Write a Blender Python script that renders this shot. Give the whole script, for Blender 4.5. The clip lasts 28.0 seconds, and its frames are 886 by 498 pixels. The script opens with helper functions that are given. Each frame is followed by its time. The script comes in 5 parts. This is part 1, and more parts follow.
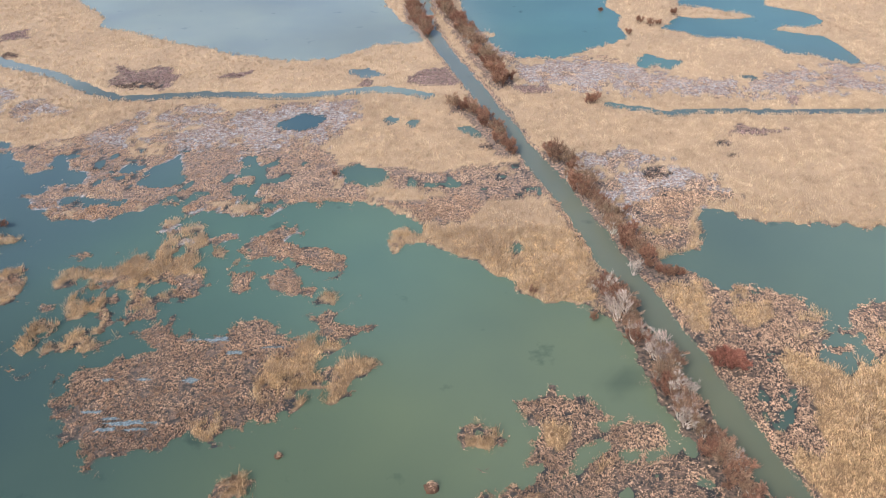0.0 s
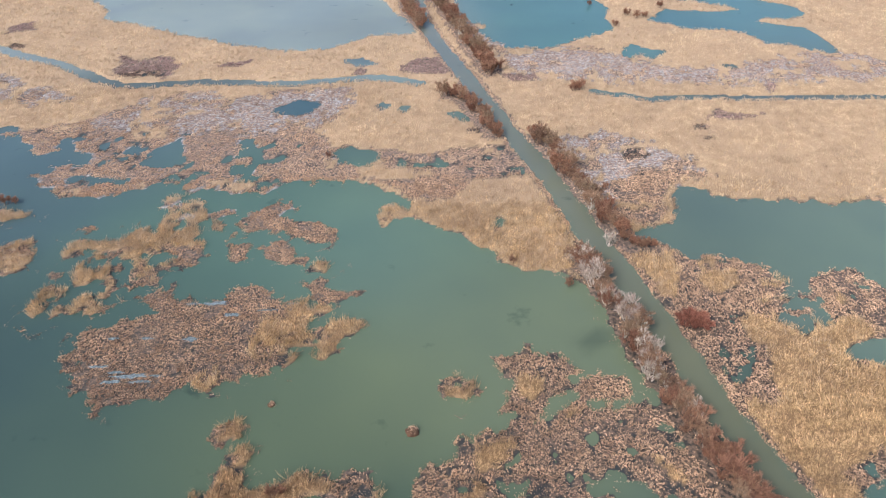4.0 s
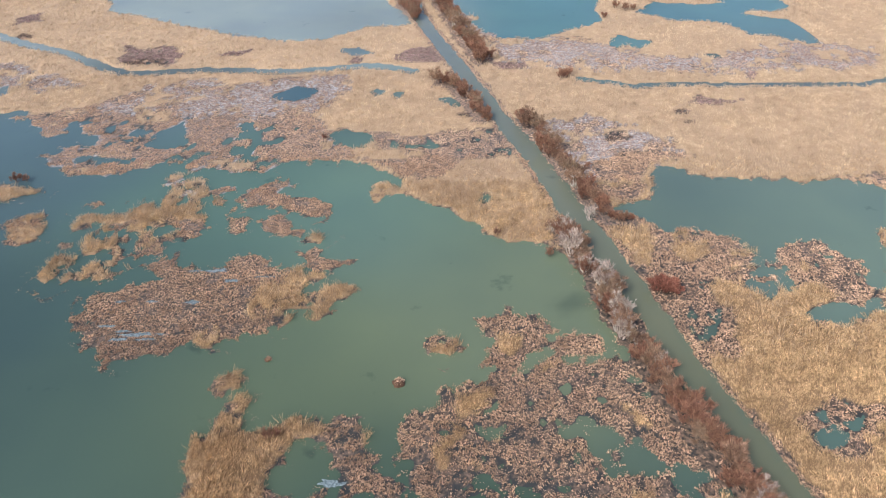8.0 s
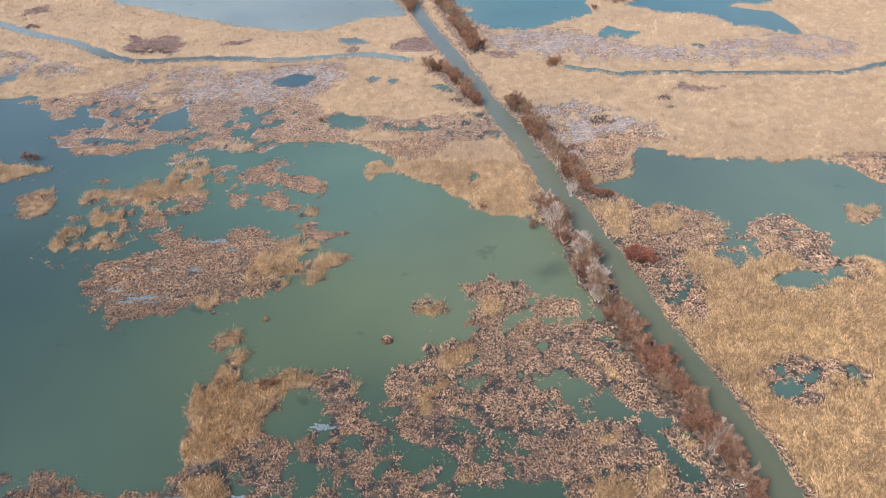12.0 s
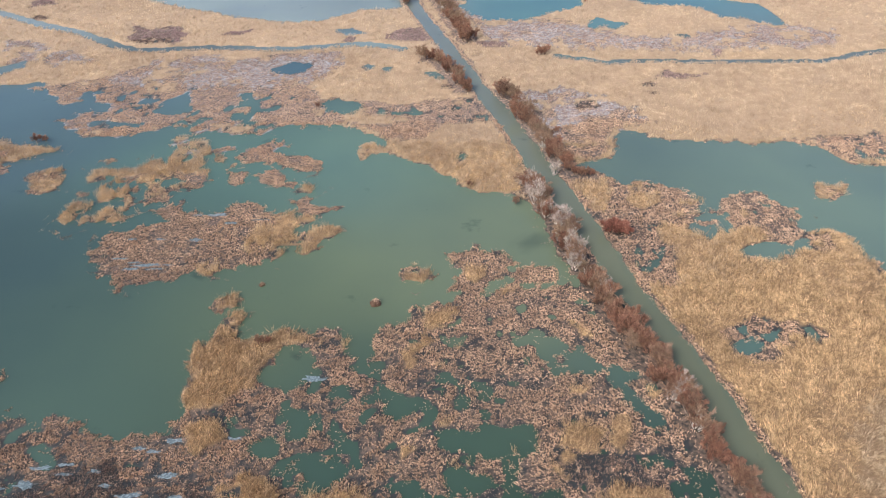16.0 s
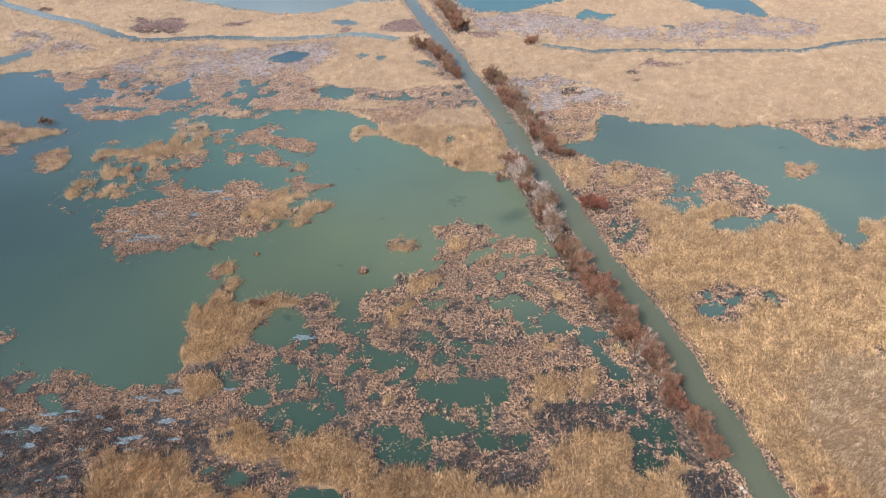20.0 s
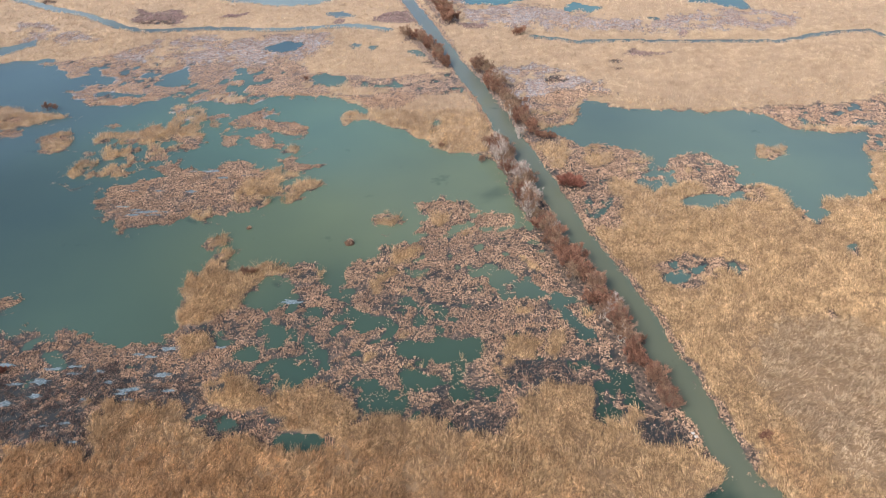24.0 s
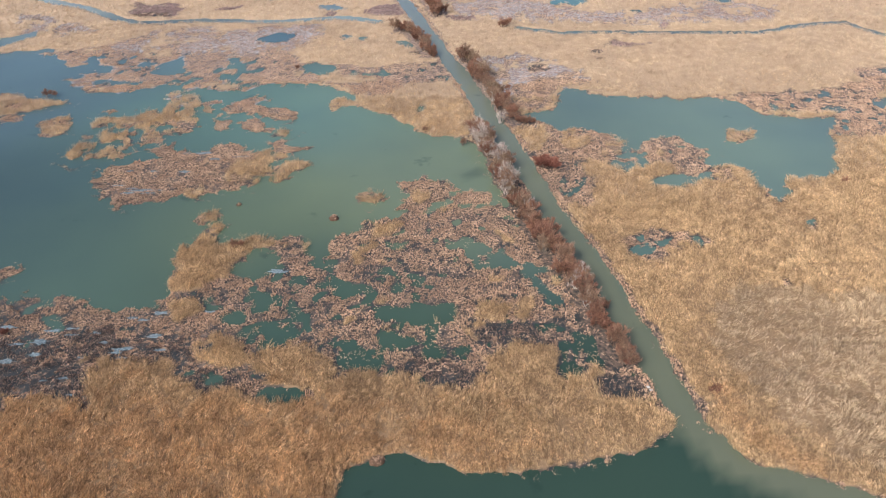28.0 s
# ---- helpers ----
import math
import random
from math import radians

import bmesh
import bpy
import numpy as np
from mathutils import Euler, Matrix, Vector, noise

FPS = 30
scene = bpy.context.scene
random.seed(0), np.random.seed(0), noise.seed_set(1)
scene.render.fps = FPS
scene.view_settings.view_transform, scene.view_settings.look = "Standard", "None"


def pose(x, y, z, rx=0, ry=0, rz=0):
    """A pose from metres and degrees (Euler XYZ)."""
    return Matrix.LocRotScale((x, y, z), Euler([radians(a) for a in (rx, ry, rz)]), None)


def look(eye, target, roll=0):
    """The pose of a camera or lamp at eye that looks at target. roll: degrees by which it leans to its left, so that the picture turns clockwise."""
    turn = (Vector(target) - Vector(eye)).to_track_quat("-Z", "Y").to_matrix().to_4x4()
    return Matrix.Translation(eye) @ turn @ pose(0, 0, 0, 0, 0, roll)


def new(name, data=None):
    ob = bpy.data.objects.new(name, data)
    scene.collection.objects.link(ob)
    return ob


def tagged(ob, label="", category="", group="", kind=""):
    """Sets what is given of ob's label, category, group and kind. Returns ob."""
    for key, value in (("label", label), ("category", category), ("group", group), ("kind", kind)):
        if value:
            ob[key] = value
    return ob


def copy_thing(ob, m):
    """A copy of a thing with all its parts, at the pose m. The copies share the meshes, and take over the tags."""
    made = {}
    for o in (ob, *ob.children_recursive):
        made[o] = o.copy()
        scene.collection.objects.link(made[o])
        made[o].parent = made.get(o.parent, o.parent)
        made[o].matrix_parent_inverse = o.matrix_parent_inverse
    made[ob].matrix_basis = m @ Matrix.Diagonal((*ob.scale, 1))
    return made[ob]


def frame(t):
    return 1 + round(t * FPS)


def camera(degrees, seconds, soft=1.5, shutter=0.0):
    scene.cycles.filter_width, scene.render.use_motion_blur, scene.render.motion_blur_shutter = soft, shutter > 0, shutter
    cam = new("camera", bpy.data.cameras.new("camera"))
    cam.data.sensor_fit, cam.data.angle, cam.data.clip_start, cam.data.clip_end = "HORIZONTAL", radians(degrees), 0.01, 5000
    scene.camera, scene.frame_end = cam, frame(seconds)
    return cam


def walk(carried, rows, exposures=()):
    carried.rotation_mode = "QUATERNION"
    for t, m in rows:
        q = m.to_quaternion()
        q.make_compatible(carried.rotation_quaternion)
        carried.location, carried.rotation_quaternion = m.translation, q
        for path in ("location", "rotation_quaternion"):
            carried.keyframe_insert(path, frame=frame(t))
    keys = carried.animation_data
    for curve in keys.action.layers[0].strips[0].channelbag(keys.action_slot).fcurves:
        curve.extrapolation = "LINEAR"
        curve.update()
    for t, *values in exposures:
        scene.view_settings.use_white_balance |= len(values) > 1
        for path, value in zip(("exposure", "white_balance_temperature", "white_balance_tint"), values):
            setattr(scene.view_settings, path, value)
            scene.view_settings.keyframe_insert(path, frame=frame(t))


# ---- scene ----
# ---------------------------------------------------------------- camera
cam = camera(66.0, 28.0, soft=0.65)
walk(cam, [
    (0.0, look((-33.23, 97.94, 120.00), (-30.29, 258.82, 1.21), -0.46)),
    (3.5, look((-29.42, 85.50, 120.09), (-26.82, 246.45, 1.40), -0.53)),
    (7.0, look((-26.19, 73.03, 120.11), (-23.87, 234.02, 1.46), -0.53)),
    (10.5, look((-23.02, 60.57, 120.11), (-21.03, 221.56, 1.46), -0.50)),
    (14.0, look((-19.53, 48.15, 120.16), (-18.00, 209.10, 1.45), -0.49)),
    (17.5, look((-15.49, 35.82, 120.25), (-14.52, 196.72, 1.46), -0.51)),
    (21.0, look((-10.82, 23.64, 120.37), (-10.41, 184.49, 1.51), -0.55)),
    (24.5, look((-5.59, 11.68, 120.46), (-5.58, 172.49, 1.56), -0.57)),
    (28.0, look((0.00, -0.00, 120.44), (-0.00, 160.85, 1.59), -0.53)),
], exposures=[(0.0, 0.6, 6150, 10), (28.0, 0.6, 6150, 10)])

# ---------------------------------------------------------------- sky and sun
SUN_AZ, SUN_EL = radians(222), radians(44)
world = bpy.data.worlds.new("sky")
scene.world = world
world.use_nodes = True
wn = world.node_tree
sky = wn.nodes.new("ShaderNodeTexSky")
sky.sky_type = "NISHITA"
sky.sun_disc = False
sky.sun_elevation, sky.sun_rotation = SUN_EL, SUN_AZ
sky.air_density, sky.dust_density, sky.ozone_density = 1.0, 5.0, 1.0
bg = wn.nodes["Background"]
bg.inputs["Strength"].default_value = 0.15
wn.links.new(sky.outputs[0], bg.inputs["Color"])
sun_data = bpy.data.lights.new("sun", "SUN")
sun_data.energy, sun_data.angle, sun_data.color = 2.3, radians(14), (1.0, 0.97, 0.93)
sun = new("sun", sun_data)
sun_dir = Vector((math.sin(SUN_AZ) * math.cos(SUN_EL), math.cos(SUN_AZ) * math.cos(SUN_EL), math.sin(SUN_EL)))
sun.matrix_world = look(sun_dir * 300, (0, 0, 0))


# ---------------------------------------------------------------- materials
def material(name, rough=0.85, spec=0.3):
    m = bpy.data.materials.new(name)
    m.use_nodes = True
    nt = m.node_tree
    b = nt.nodes["Principled BSDF"]
    b.inputs["Roughness"].default_value = rough
    b.inputs["Specular IOR Level"].default_value = spec
    return m, nt, b


def ramp(nt, value, stops):
    r = nt.nodes.new("ShaderNodeValToRGB")
    el = r.color_ramp.elements
    while len(el) < len(stops):
        el.new(0.5)
    for e, (p, c) in zip(el, stops):
        e.position, e.color = p, (*c, 1)
    nt.links.new(value, r.inputs[0])
    return r.outputs[0]


def mix(nt, fac, a, b, how="MIX"):
    n = nt.nodes.new("ShaderNodeMix")
    n.data_type, n.blend_type = "RGBA", how
    for sock, v in ((n.inputs[0], fac), (n.inputs[6], a), (n.inputs[7], b)):
        if isinstance(v, (int, float)):
            sock.default_value = v
        elif isinstance(v, tuple):
            sock.default_value = (*v, 1)
        else:
            nt.links.new(v, sock)
    return n.outputs[2]


def noise_tex(nt, scale, detail=4.0, rough=0.55):
    c = nt.nodes.new("ShaderNodeNewGeometry")
    n = nt.nodes.new("ShaderNodeTexNoise")
    n.inputs["Scale"].default_value, n.inputs["Detail"].default_value = scale, detail
    n.inputs["Roughness"].default_value = rough
    nt.links.new(c.outputs["Position"], n.inputs["Vector"])
    return n.outputs["Fac"]


def bump(nt, b, height, strength, distance):
    n = nt.nodes.new("ShaderNodeBump")
    n.inputs["Strength"].default_value, n.inputs["Distance"].default_value = strength, distance
    nt.links.new(height, n.inputs["Height"])
    nt.links.new(n.outputs[0], b.inputs["Normal"])


def straw(name, dark, mid, light, patch=0.03, thinness=0.12, tufty=0.24, grain=1.9):
    """Dry stems: a colour of its own for each stem, drifting over the bed."""
    m, nt, b = material(name, 0.9, 0.15)
    g = nt.nodes.new("ShaderNodeNewGeometry")
    base = ramp(nt, g.outputs["Random Per Island"], [(0.0, dark), (0.45, mid), (1.0, light)])
    drift = ramp(nt, noise_tex(nt, patch, 3.0), [(0.35, (0.88, 0.85, 0.84)), (0.62, (1.06, 1.04, 1.0))])
    col = mix(nt, 1.0, base, drift, "MULTIPLY")
    fine = ramp(nt, noise_tex(nt, 0.25, 2.0), [(0.35, (0.76, 0.735, 0.73)), (0.65, (1.14, 1.14, 1.12))])
    col = mix(nt, 1.0, col, fine, "MULTIPLY")
    tuft = ramp(nt, noise_tex(nt, grain, 2.0), [(0.36, (1 - tufty, 1 - tufty, 1 - tufty)), (0.64, (1 + tufty, 1 + tufty, 1 + 0.9 * tufty))])
    col = mix(nt, 1.0, col, tuft, "MULTIPLY")
    nt.links.new(col, b.inputs["Base Color"])
    thin = nt.nodes.new("ShaderNodeBsdfTranslucent")
    nt.links.new(col, thin.inputs["Color"])
    both = nt.nodes.new("ShaderNodeMixShader")
    both.inputs[0].default_value = thinness
    nt.links.new(b.outputs[0], both.inputs[1])
    nt.links.new(thin.outputs[0], both.inputs[2])
    nt.links.new(both.outputs[0], nt.nodes["Material Output"].inputs["Surface"])
    return m


GOLD = straw("dry_golden_reed", (0.325, 0.229, 0.138), (0.515, 0.371, 0.228), (0.71, 0.525, 0.335), tufty=0.44, grain=1.5)
RUSSET = straw("dry_russet_reed", (0.33, 0.216, 0.124), (0.56, 0.378, 0.22), (0.78, 0.55, 0.336), tufty=0.42, grain=1.7)
# haze put into the colour: paler copy of the golden reed for far stands
STRAW = straw("hazed_straw_reed", (0.43, 0.335, 0.23), (0.55, 0.435, 0.315), (0.65, 0.525, 0.39), thinness=0.3, tufty=0.10)
PALE = straw("pale_flattened_reed", (0.24, 0.172, 0.112), (0.46, 0.352, 0.238), (0.64, 0.51, 0.365), tufty=0.32, grain=1.6)
RUST = straw("broken_brown_reed", (0.39, 0.272, 0.20), (0.51, 0.368, 0.277), (0.66, 0.49, 0.375), tufty=0.4, grain=1.6)
# paler copy of the broken reed beyond y 290, haze painted in
BLUSH = straw("hazed_brown_reed", (0.32, 0.225, 0.165), (0.57, 0.42, 0.315), (0.74, 0.58, 0.455), tufty=0.1)
PLUM = straw("dark_mauve_sedge", (0.13, 0.095, 0.10), (0.29, 0.205, 0.205), (0.46, 0.345, 0.325))
DUSK = straw("weathered_brown_stubble", (0.12, 0.083, 0.07), (0.33, 0.235, 0.19), (0.56, 0.42, 0.34), tufty=0.4, grain=3.2)
SOOT = straw("dark_wet_stubble", (0.035, 0.030, 0.034), (0.10, 0.075, 0.072), (0.24, 0.175, 0.15))
MAUVE = straw("greyish_purple_sedge", (0.17, 0.125, 0.115), (0.38, 0.285, 0.245), (0.56, 0.45, 0.39))


def ground_material():
    m, nt, b = material("marsh_ground", 0.8, 0.35)
    at = nt.nodes.new("ShaderNodeAttribute")
    at.attribute_name = "cover"
    sep = nt.nodes.new("ShaderNodeSeparateColor")
    nt.links.new(at.outputs["Color"], sep.inputs[0])
    n1, n2 = noise_tex(nt, 0.9, 6.0, 0.65), noise_tex(nt, 0.07, 3.0)
    # haze painted into litter and mat colours, by the alpha of the cover
    pale = at.outputs["Alpha"]
    litter = mix(nt, n1, (0.13, 0.084, 0.048), (0.32, 0.215, 0.122))
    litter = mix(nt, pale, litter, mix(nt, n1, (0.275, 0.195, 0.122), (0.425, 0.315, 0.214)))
    mud = mix(nt, n1, (0.009, 0.015, 0.017), (0.034, 0.036, 0.038))
    frost = mix(nt, ramp(nt, n1, [(0.42, (0, 0, 0)), (0.62, (1, 1, 1))]), (0.15, 0.12, 0.115), (0.41, 0.425, 0.44))
    broken = mix(nt, ramp(nt, n1, [(0.40, (0, 0, 0)), (0.62, (1, 1, 1))]), (0.018, 0.020, 0.020), (0.165, 0.115, 0.088))
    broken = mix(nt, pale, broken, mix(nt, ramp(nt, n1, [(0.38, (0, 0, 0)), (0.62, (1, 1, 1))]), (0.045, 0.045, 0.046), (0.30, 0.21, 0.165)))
    col = mix(nt, sep.outputs[0], mud, litter)
    col = mix(nt, sep.outputs[1], col, broken)
    col = mix(nt, sep.outputs[2], col, frost)
    col = mix(nt, 1.0, col, ramp(nt, n2, [(0.3, (0.85, 0.83, 0.82)), (0.7, (1.1, 1.08, 1.05))]), "MULTIPLY")
    nt.links.new(col, b.inputs["Base Color"])
    bump(nt, b, n1, 0.6, 0.25)
    return m


def water_material():
    m, nt, b = material("murky_green_water", 0.16, 0.5)
    b.inputs["IOR"].default_value = 1.33
    at = nt.nodes.new("ShaderNodeAttribute")
    at.attribute_name = "silt_and_sky"
    col = at.outputs["Color"]
    big, mid = noise_tex(nt, 0.014, 3.0), noise_tex(nt, 0.09, 4.0)
    col = mix(nt, 1.0, col, ramp(nt, big, [(0.35, (0.88, 0.90, 0.94)), (0.65, (1.1, 1.07, 1.0))]), "MULTIPLY")
    weed = ramp(nt, mid, [(0.24, (0.55, 0.62, 0.66)), (0.34, (1, 1, 1))])
    col = mix(nt, 1.0, col, weed, "MULTIPLY")
    nt.links.new(col, b.inputs["Base Color"])
    bump(nt, b, noise_tex(nt, 1.6, 3.0), 0.05, 0.06)
    return m


def twig_material(name, dark, light):
    m, nt, b = material(name, 0.85, 0.2)
    g = nt.nodes.new("ShaderNodeNewGeometry")
    o = nt.nodes.new("ShaderNodeObjectInfo")
    col = ramp(nt, g.outputs["Random Per Island"], [(0.0, dark), (1.0, light)])
    each = ramp(nt, o.outputs["Random"], [(0.0, (0.66, 0.60, 0.58)), (0.4, (1.0, 0.92, 0.88)), (0.7, (0.95, 1.0, 0.95)), (1.0, (1.12, 1.04, 0.97))])
    col = mix(nt, 1.0, col, each, "MULTIPLY")
    brush = ramp(nt, noise_tex(nt, 0.9, 2.0), [(0.36, (0.72, 0.70, 0.70)), (0.62, (1.2, 1.2, 1.18))])
    nt.links.new(mix(nt, 1.0, col, brush, "MULTIPLY"), b.inputs["Base Color"])
    return m


GROUND, WATER = ground_material(), water_material()
TWIG_RED = twig_material("reddish_brown_twigs", (0.12, 0.067, 0.05), (0.40, 0.225, 0.16))
TWIG_BRIGHT = twig_material("russet_twigs", (0.16, 0.07, 0.052), (0.42, 0.20, 0.15))
TWIG_TAN = twig_material("olive_brown_twigs", (0.13, 0.088, 0.066), (0.43, 0.295, 0.215))
TWIG_WHITE = twig_material("bleached_grey_twigs", (0.25, 0.205, 0.185), (0.57, 0.515, 0.475))
BARK = twig_material("dark_willow_bark", (0.10, 0.073, 0.06), (0.19, 0.145, 0.12))
BARK_GREY = twig_material("grey_brown_willow_bark", (0.17, 0.135, 0.115), (0.28, 0.235, 0.205))
BARK_WHITE = twig_material("bleached_bark", (0.38, 0.35, 0.32), (0.62, 0.58, 0.55))

# ---------------------------------------------------------------- plan of the marsh
# Outlines in metres, later ones over earlier ones. W and L open water, R tall golden reed, B broken brown reed mats,
# I tufted reed; small letters are islets of their own; D dark wet flats, M dark mauve sedge, P greyish frosty sedge, F flattened pale reed. Everything else is tall reed.
PLAN = []


def lay(kind, *outline):
    PLAN.append((kind, list(outline)))


lay("B", (-196.7, 321.7), (-190.1, 298.0), (-175.1, 290.4), (-153.9, 279.8), (-135.3, 272.9), (-122.6, 282.0), (-105.4, 278.2), (-89.9, 271.4), (-64.7, 280.0), (-54.6, 289.8), (-41.4, 281.9), (-37.7, 275.9), (-20.4, 273.8), (-17.5, 286.2), (8.0, 289.5), (2.3, 310.6), (-13.8, 311.1), (-30.0, 303.7), (-45.9, 308.2), (-66.1, 312.1), (-73.7, 325.1), (-66.7, 339.7), (-61.8, 362.9), (-81.0, 366.4), (-101.4, 361.6), (-106.8, 353.8), (-124.2, 359.7), (-135.1, 365.6), (-153.3, 350.3), (-166.5, 338.5), (-188.0, 329.2))
lay("R", (-138.9, 320.5), (-131.7, 323.7), (-133.4, 332.7), (-141.7, 335.3), (-144.4, 327.6))
lay("R", (-53.7, 289.8), (-45.1, 285.4), (-35.0, 288.5), (-35.9, 294.6), (-45.4, 293.1), (-47.6, 301.3), (-55.1, 297.0))
lay("P", (-153.0, 331.1), (-130.7, 327.2), (-105.3, 326.3), (-76.2, 328.4), (-66.7, 339.7), (-61.6, 361.2), (-80.8, 365.3), (-101.4, 361.6), (-106.8, 353.8), (-124.2, 359.7), (-134.6, 364.0), (-153.3, 350.3), (-165.6, 336.1))
lay("P", (-156.9, 347.9), (-163.4, 336.1), (-155.6, 338.1), (-138.1, 344.7), (-129.6, 345.9), (-114.7, 348.9), (-121.2, 356.9), (-135.1, 365.6), (-149.0, 358.0))
lay("P", (-89.0, 328.8), (-80.0, 325.4), (-68.2, 332.6), (-61.2, 354.7), (-79.9, 358.1), (-106.9, 343.6))
lay("P", (-239.4, 390.3), (-220.2, 354.3), (-193.6, 355.4), (-179.3, 359.1), (-188.6, 364.9), (-205.8, 376.9), (-221.1, 383.5))
lay("W", (-86.3, 339.4), (-78.0, 342.6), (-75.7, 351.1), (-82.9, 354.5), (-89.2, 350.5), (-93.8, 344.6))
lay("M", (-168.3, 383.3), (-155.0, 384.0), (-148.5, 380.7), (-144.7, 393.0), (-154.4, 406.8), (-169.1, 404.0), (-180.9, 411.4), (-175.8, 400.8), (-176.1, 387.9))
lay("D", (-167.6, 381.4), (-149.4, 381.9), (-150.9, 386.9), (-164.6, 390.6), (-175.4, 386.0))
lay("M", (-118.4, 392.0), (-113.2, 400.4), (-123.6, 398.1), (-129.9, 392.5))
lay("W", (-68.0, 395.3), (-62.6, 391.8), (-54.3, 393.4), (-60.7, 401.7), (-71.8, 400.8))
lay("M", (-59.3, 380.3), (-57.9, 384.6), (-61.1, 388.5), (-65.2, 382.4))
lay("M", (-35.9, 382.5), (-26.0, 380.9), (-18.1, 380.6), (-24.2, 400.3), (-35.9, 398.7), (-44.7, 387.2))
lay("M", (-251.0, 443.9), (-239.4, 448.4), (-246.2, 464.3), (-255.6, 453.3))
lay("D", (-237.5, 419.4), (-232.3, 421.4), (-233.7, 426.7), (-240.6, 428.5), (-240.8, 423.2))
lay("P", (6.3, 380.9), (25.2, 375.2), (48.6, 370.2), (84.0, 367.1), (112.5, 366.0), (115.5, 356.2), (127.5, 367.2), (149.2, 362.3), (177.4, 365.3), (190.1, 386.5), (155.8, 400.0), (136.3, 391.9), (114.5, 382.9), (84.6, 384.1), (63.0, 398.2), (45.1, 413.1), (19.9, 406.9), (4.2, 397.1))
lay("P", (-9.8, 443.0), (-3.1, 418.8), (3.4, 401.9), (15.0, 410.7), (5.1, 418.5), (-1.6, 430.3), (-6.2, 454.0), (-14.4, 470.0))
lay("M", (5.2, 371.8), (19.4, 372.5), (18.4, 379.1), (2.2, 377.9))
lay("D", (93.8, 145.3), (93.8, 142.6), (95.8, 143.3), (95.8, 147.7), (94.9, 149.0))
lay("D", (94.2, 130.3), (95.0, 131.4), (93.6, 131.6))
lay("M", (115.0, 356.3), (117.3, 355.1), (122.2, 363.3), (117.5, 363.5))
lay("P", (23.1, 294.4), (25.7, 280.3), (29.0, 264.6), (32.5, 258.7), (40.8, 258.5), (48.0, 273.1), (53.8, 282.8), (66.7, 287.5), (62.3, 296.8), (59.0, 304.6), (50.6, 309.7), (42.5, 317.5), (37.5, 323.0), (28.2, 318.9), (19.7, 317.5))
lay("B", (29.1, 261.7), (32.0, 257.1), (41.6, 258.4), (48.0, 273.1), (53.6, 282.1), (69.7, 285.7), (57.3, 293.2), (43.5, 291.9), (31.9, 283.5))
lay("D", (40.7, 295.6), (50.0, 301.0), (47.8, 307.0), (39.3, 305.3))
lay("D", (72.0, 321.3), (77.8, 321.5), (79.8, 326.0), (72.5, 325.3))
lay("D", (74.0, 311.8), (78.6, 314.1), (72.5, 315.6))
lay("M", (92.7, 328.7), (104.5, 333.5), (92.4, 333.5), (87.5, 339.0), (80.6, 331.0))
lay("W", (-19.0, 334.6), (-14.5, 331.2), (-13.2, 333.9), (-17.2, 339.9), (-23.8, 339.1))
lay("D", (-15.1, 321.3), (-11.0, 321.2), (-11.1, 324.7), (-15.8, 326.2))
lay("B", (125.2, 260.0), (129.1, 252.0), (159.0, 252.9), (148.7, 231.0), (167.3, 230.6), (219.2, 234.2), (254.1, 285.4), (214.9, 304.9), (184.8, 296.8), (185.7, 285.7), (162.2, 275.2), (134.6, 272.9), (111.8, 269.3))
lay("B", (40.6, 235.5), (45.6, 225.4), (37.2, 225.5), (32.8, 213.7), (37.6, 191.0), (45.7, 189.1), (50.5, 205.5), (62.2, 205.2), (75.3, 195.6), (95.0, 206.6), (97.2, 216.6), (90.5, 232.2), (79.1, 233.8), (67.6, 230.3), (60.2, 236.0), (46.2, 244.0), (35.5, 247.8))
lay("R", (48.8, 219.7), (51.8, 207.4), (60.6, 197.7), (77.8, 205.0), (63.0, 209.1), (60.9, 213.2), (59.9, 223.8), (52.0, 226.1))
lay("B", (55.3, 158.3), (63.0, 156.2), (68.1, 162.8), (75.3, 161.5), (81.4, 164.9), (77.4, 168.4), (65.3, 171.6), (53.3, 168.2))
lay("B", (92.0, 191.8), (100.4, 197.0), (100.5, 208.4), (93.0, 206.6))
lay("F", (66.7, 122.0), (69.3, 112.6), (72.3, 106.6), (74.7, 100.1), (79.6, 91.2), (90.4, 84.8), (119.5, 79.9), (155.4, 130.1), (118.1, 137.3), (98.9, 141.1), (90.5, 143.1), (79.5, 142.5), (70.7, 136.8))
lay("B", (-144.2, 101.4), (-99.5, 100.9), (-49.6, 103.6), (8.1, 102.9), (35.5, 105.9), (49.5, 104.9), (47.8, 113.6), (44.9, 125.3), (39.1, 132.8), (35.2, 143.2), (29.9, 165.7), (23.8, 182.7), (18.7, 200.3), (3.4, 208.3), (-12.1, 199.0), (-22.1, 180.3), (-31.7, 169.6), (-40.3, 169.7), (-60.7, 168.6), (-61.7, 152.1), (-74.7, 147.2), (-79.7, 141.3), (-95.2, 141.5), (-123.2, 146.7), (-180.6, 150.0))
lay("D", (-146.0, 103.9), (-101.2, 104.2), (-94.6, 106.4), (-81.2, 103.9), (-86.2, 114.4), (-80.7, 117.7), (-68.8, 119.4), (-60.5, 116.9), (-63.1, 126.1), (-80.1, 127.6), (-90.5, 128.1), (-97.8, 125.2), (-104.8, 127.9), (-112.2, 125.3), (-165.0, 129.1))
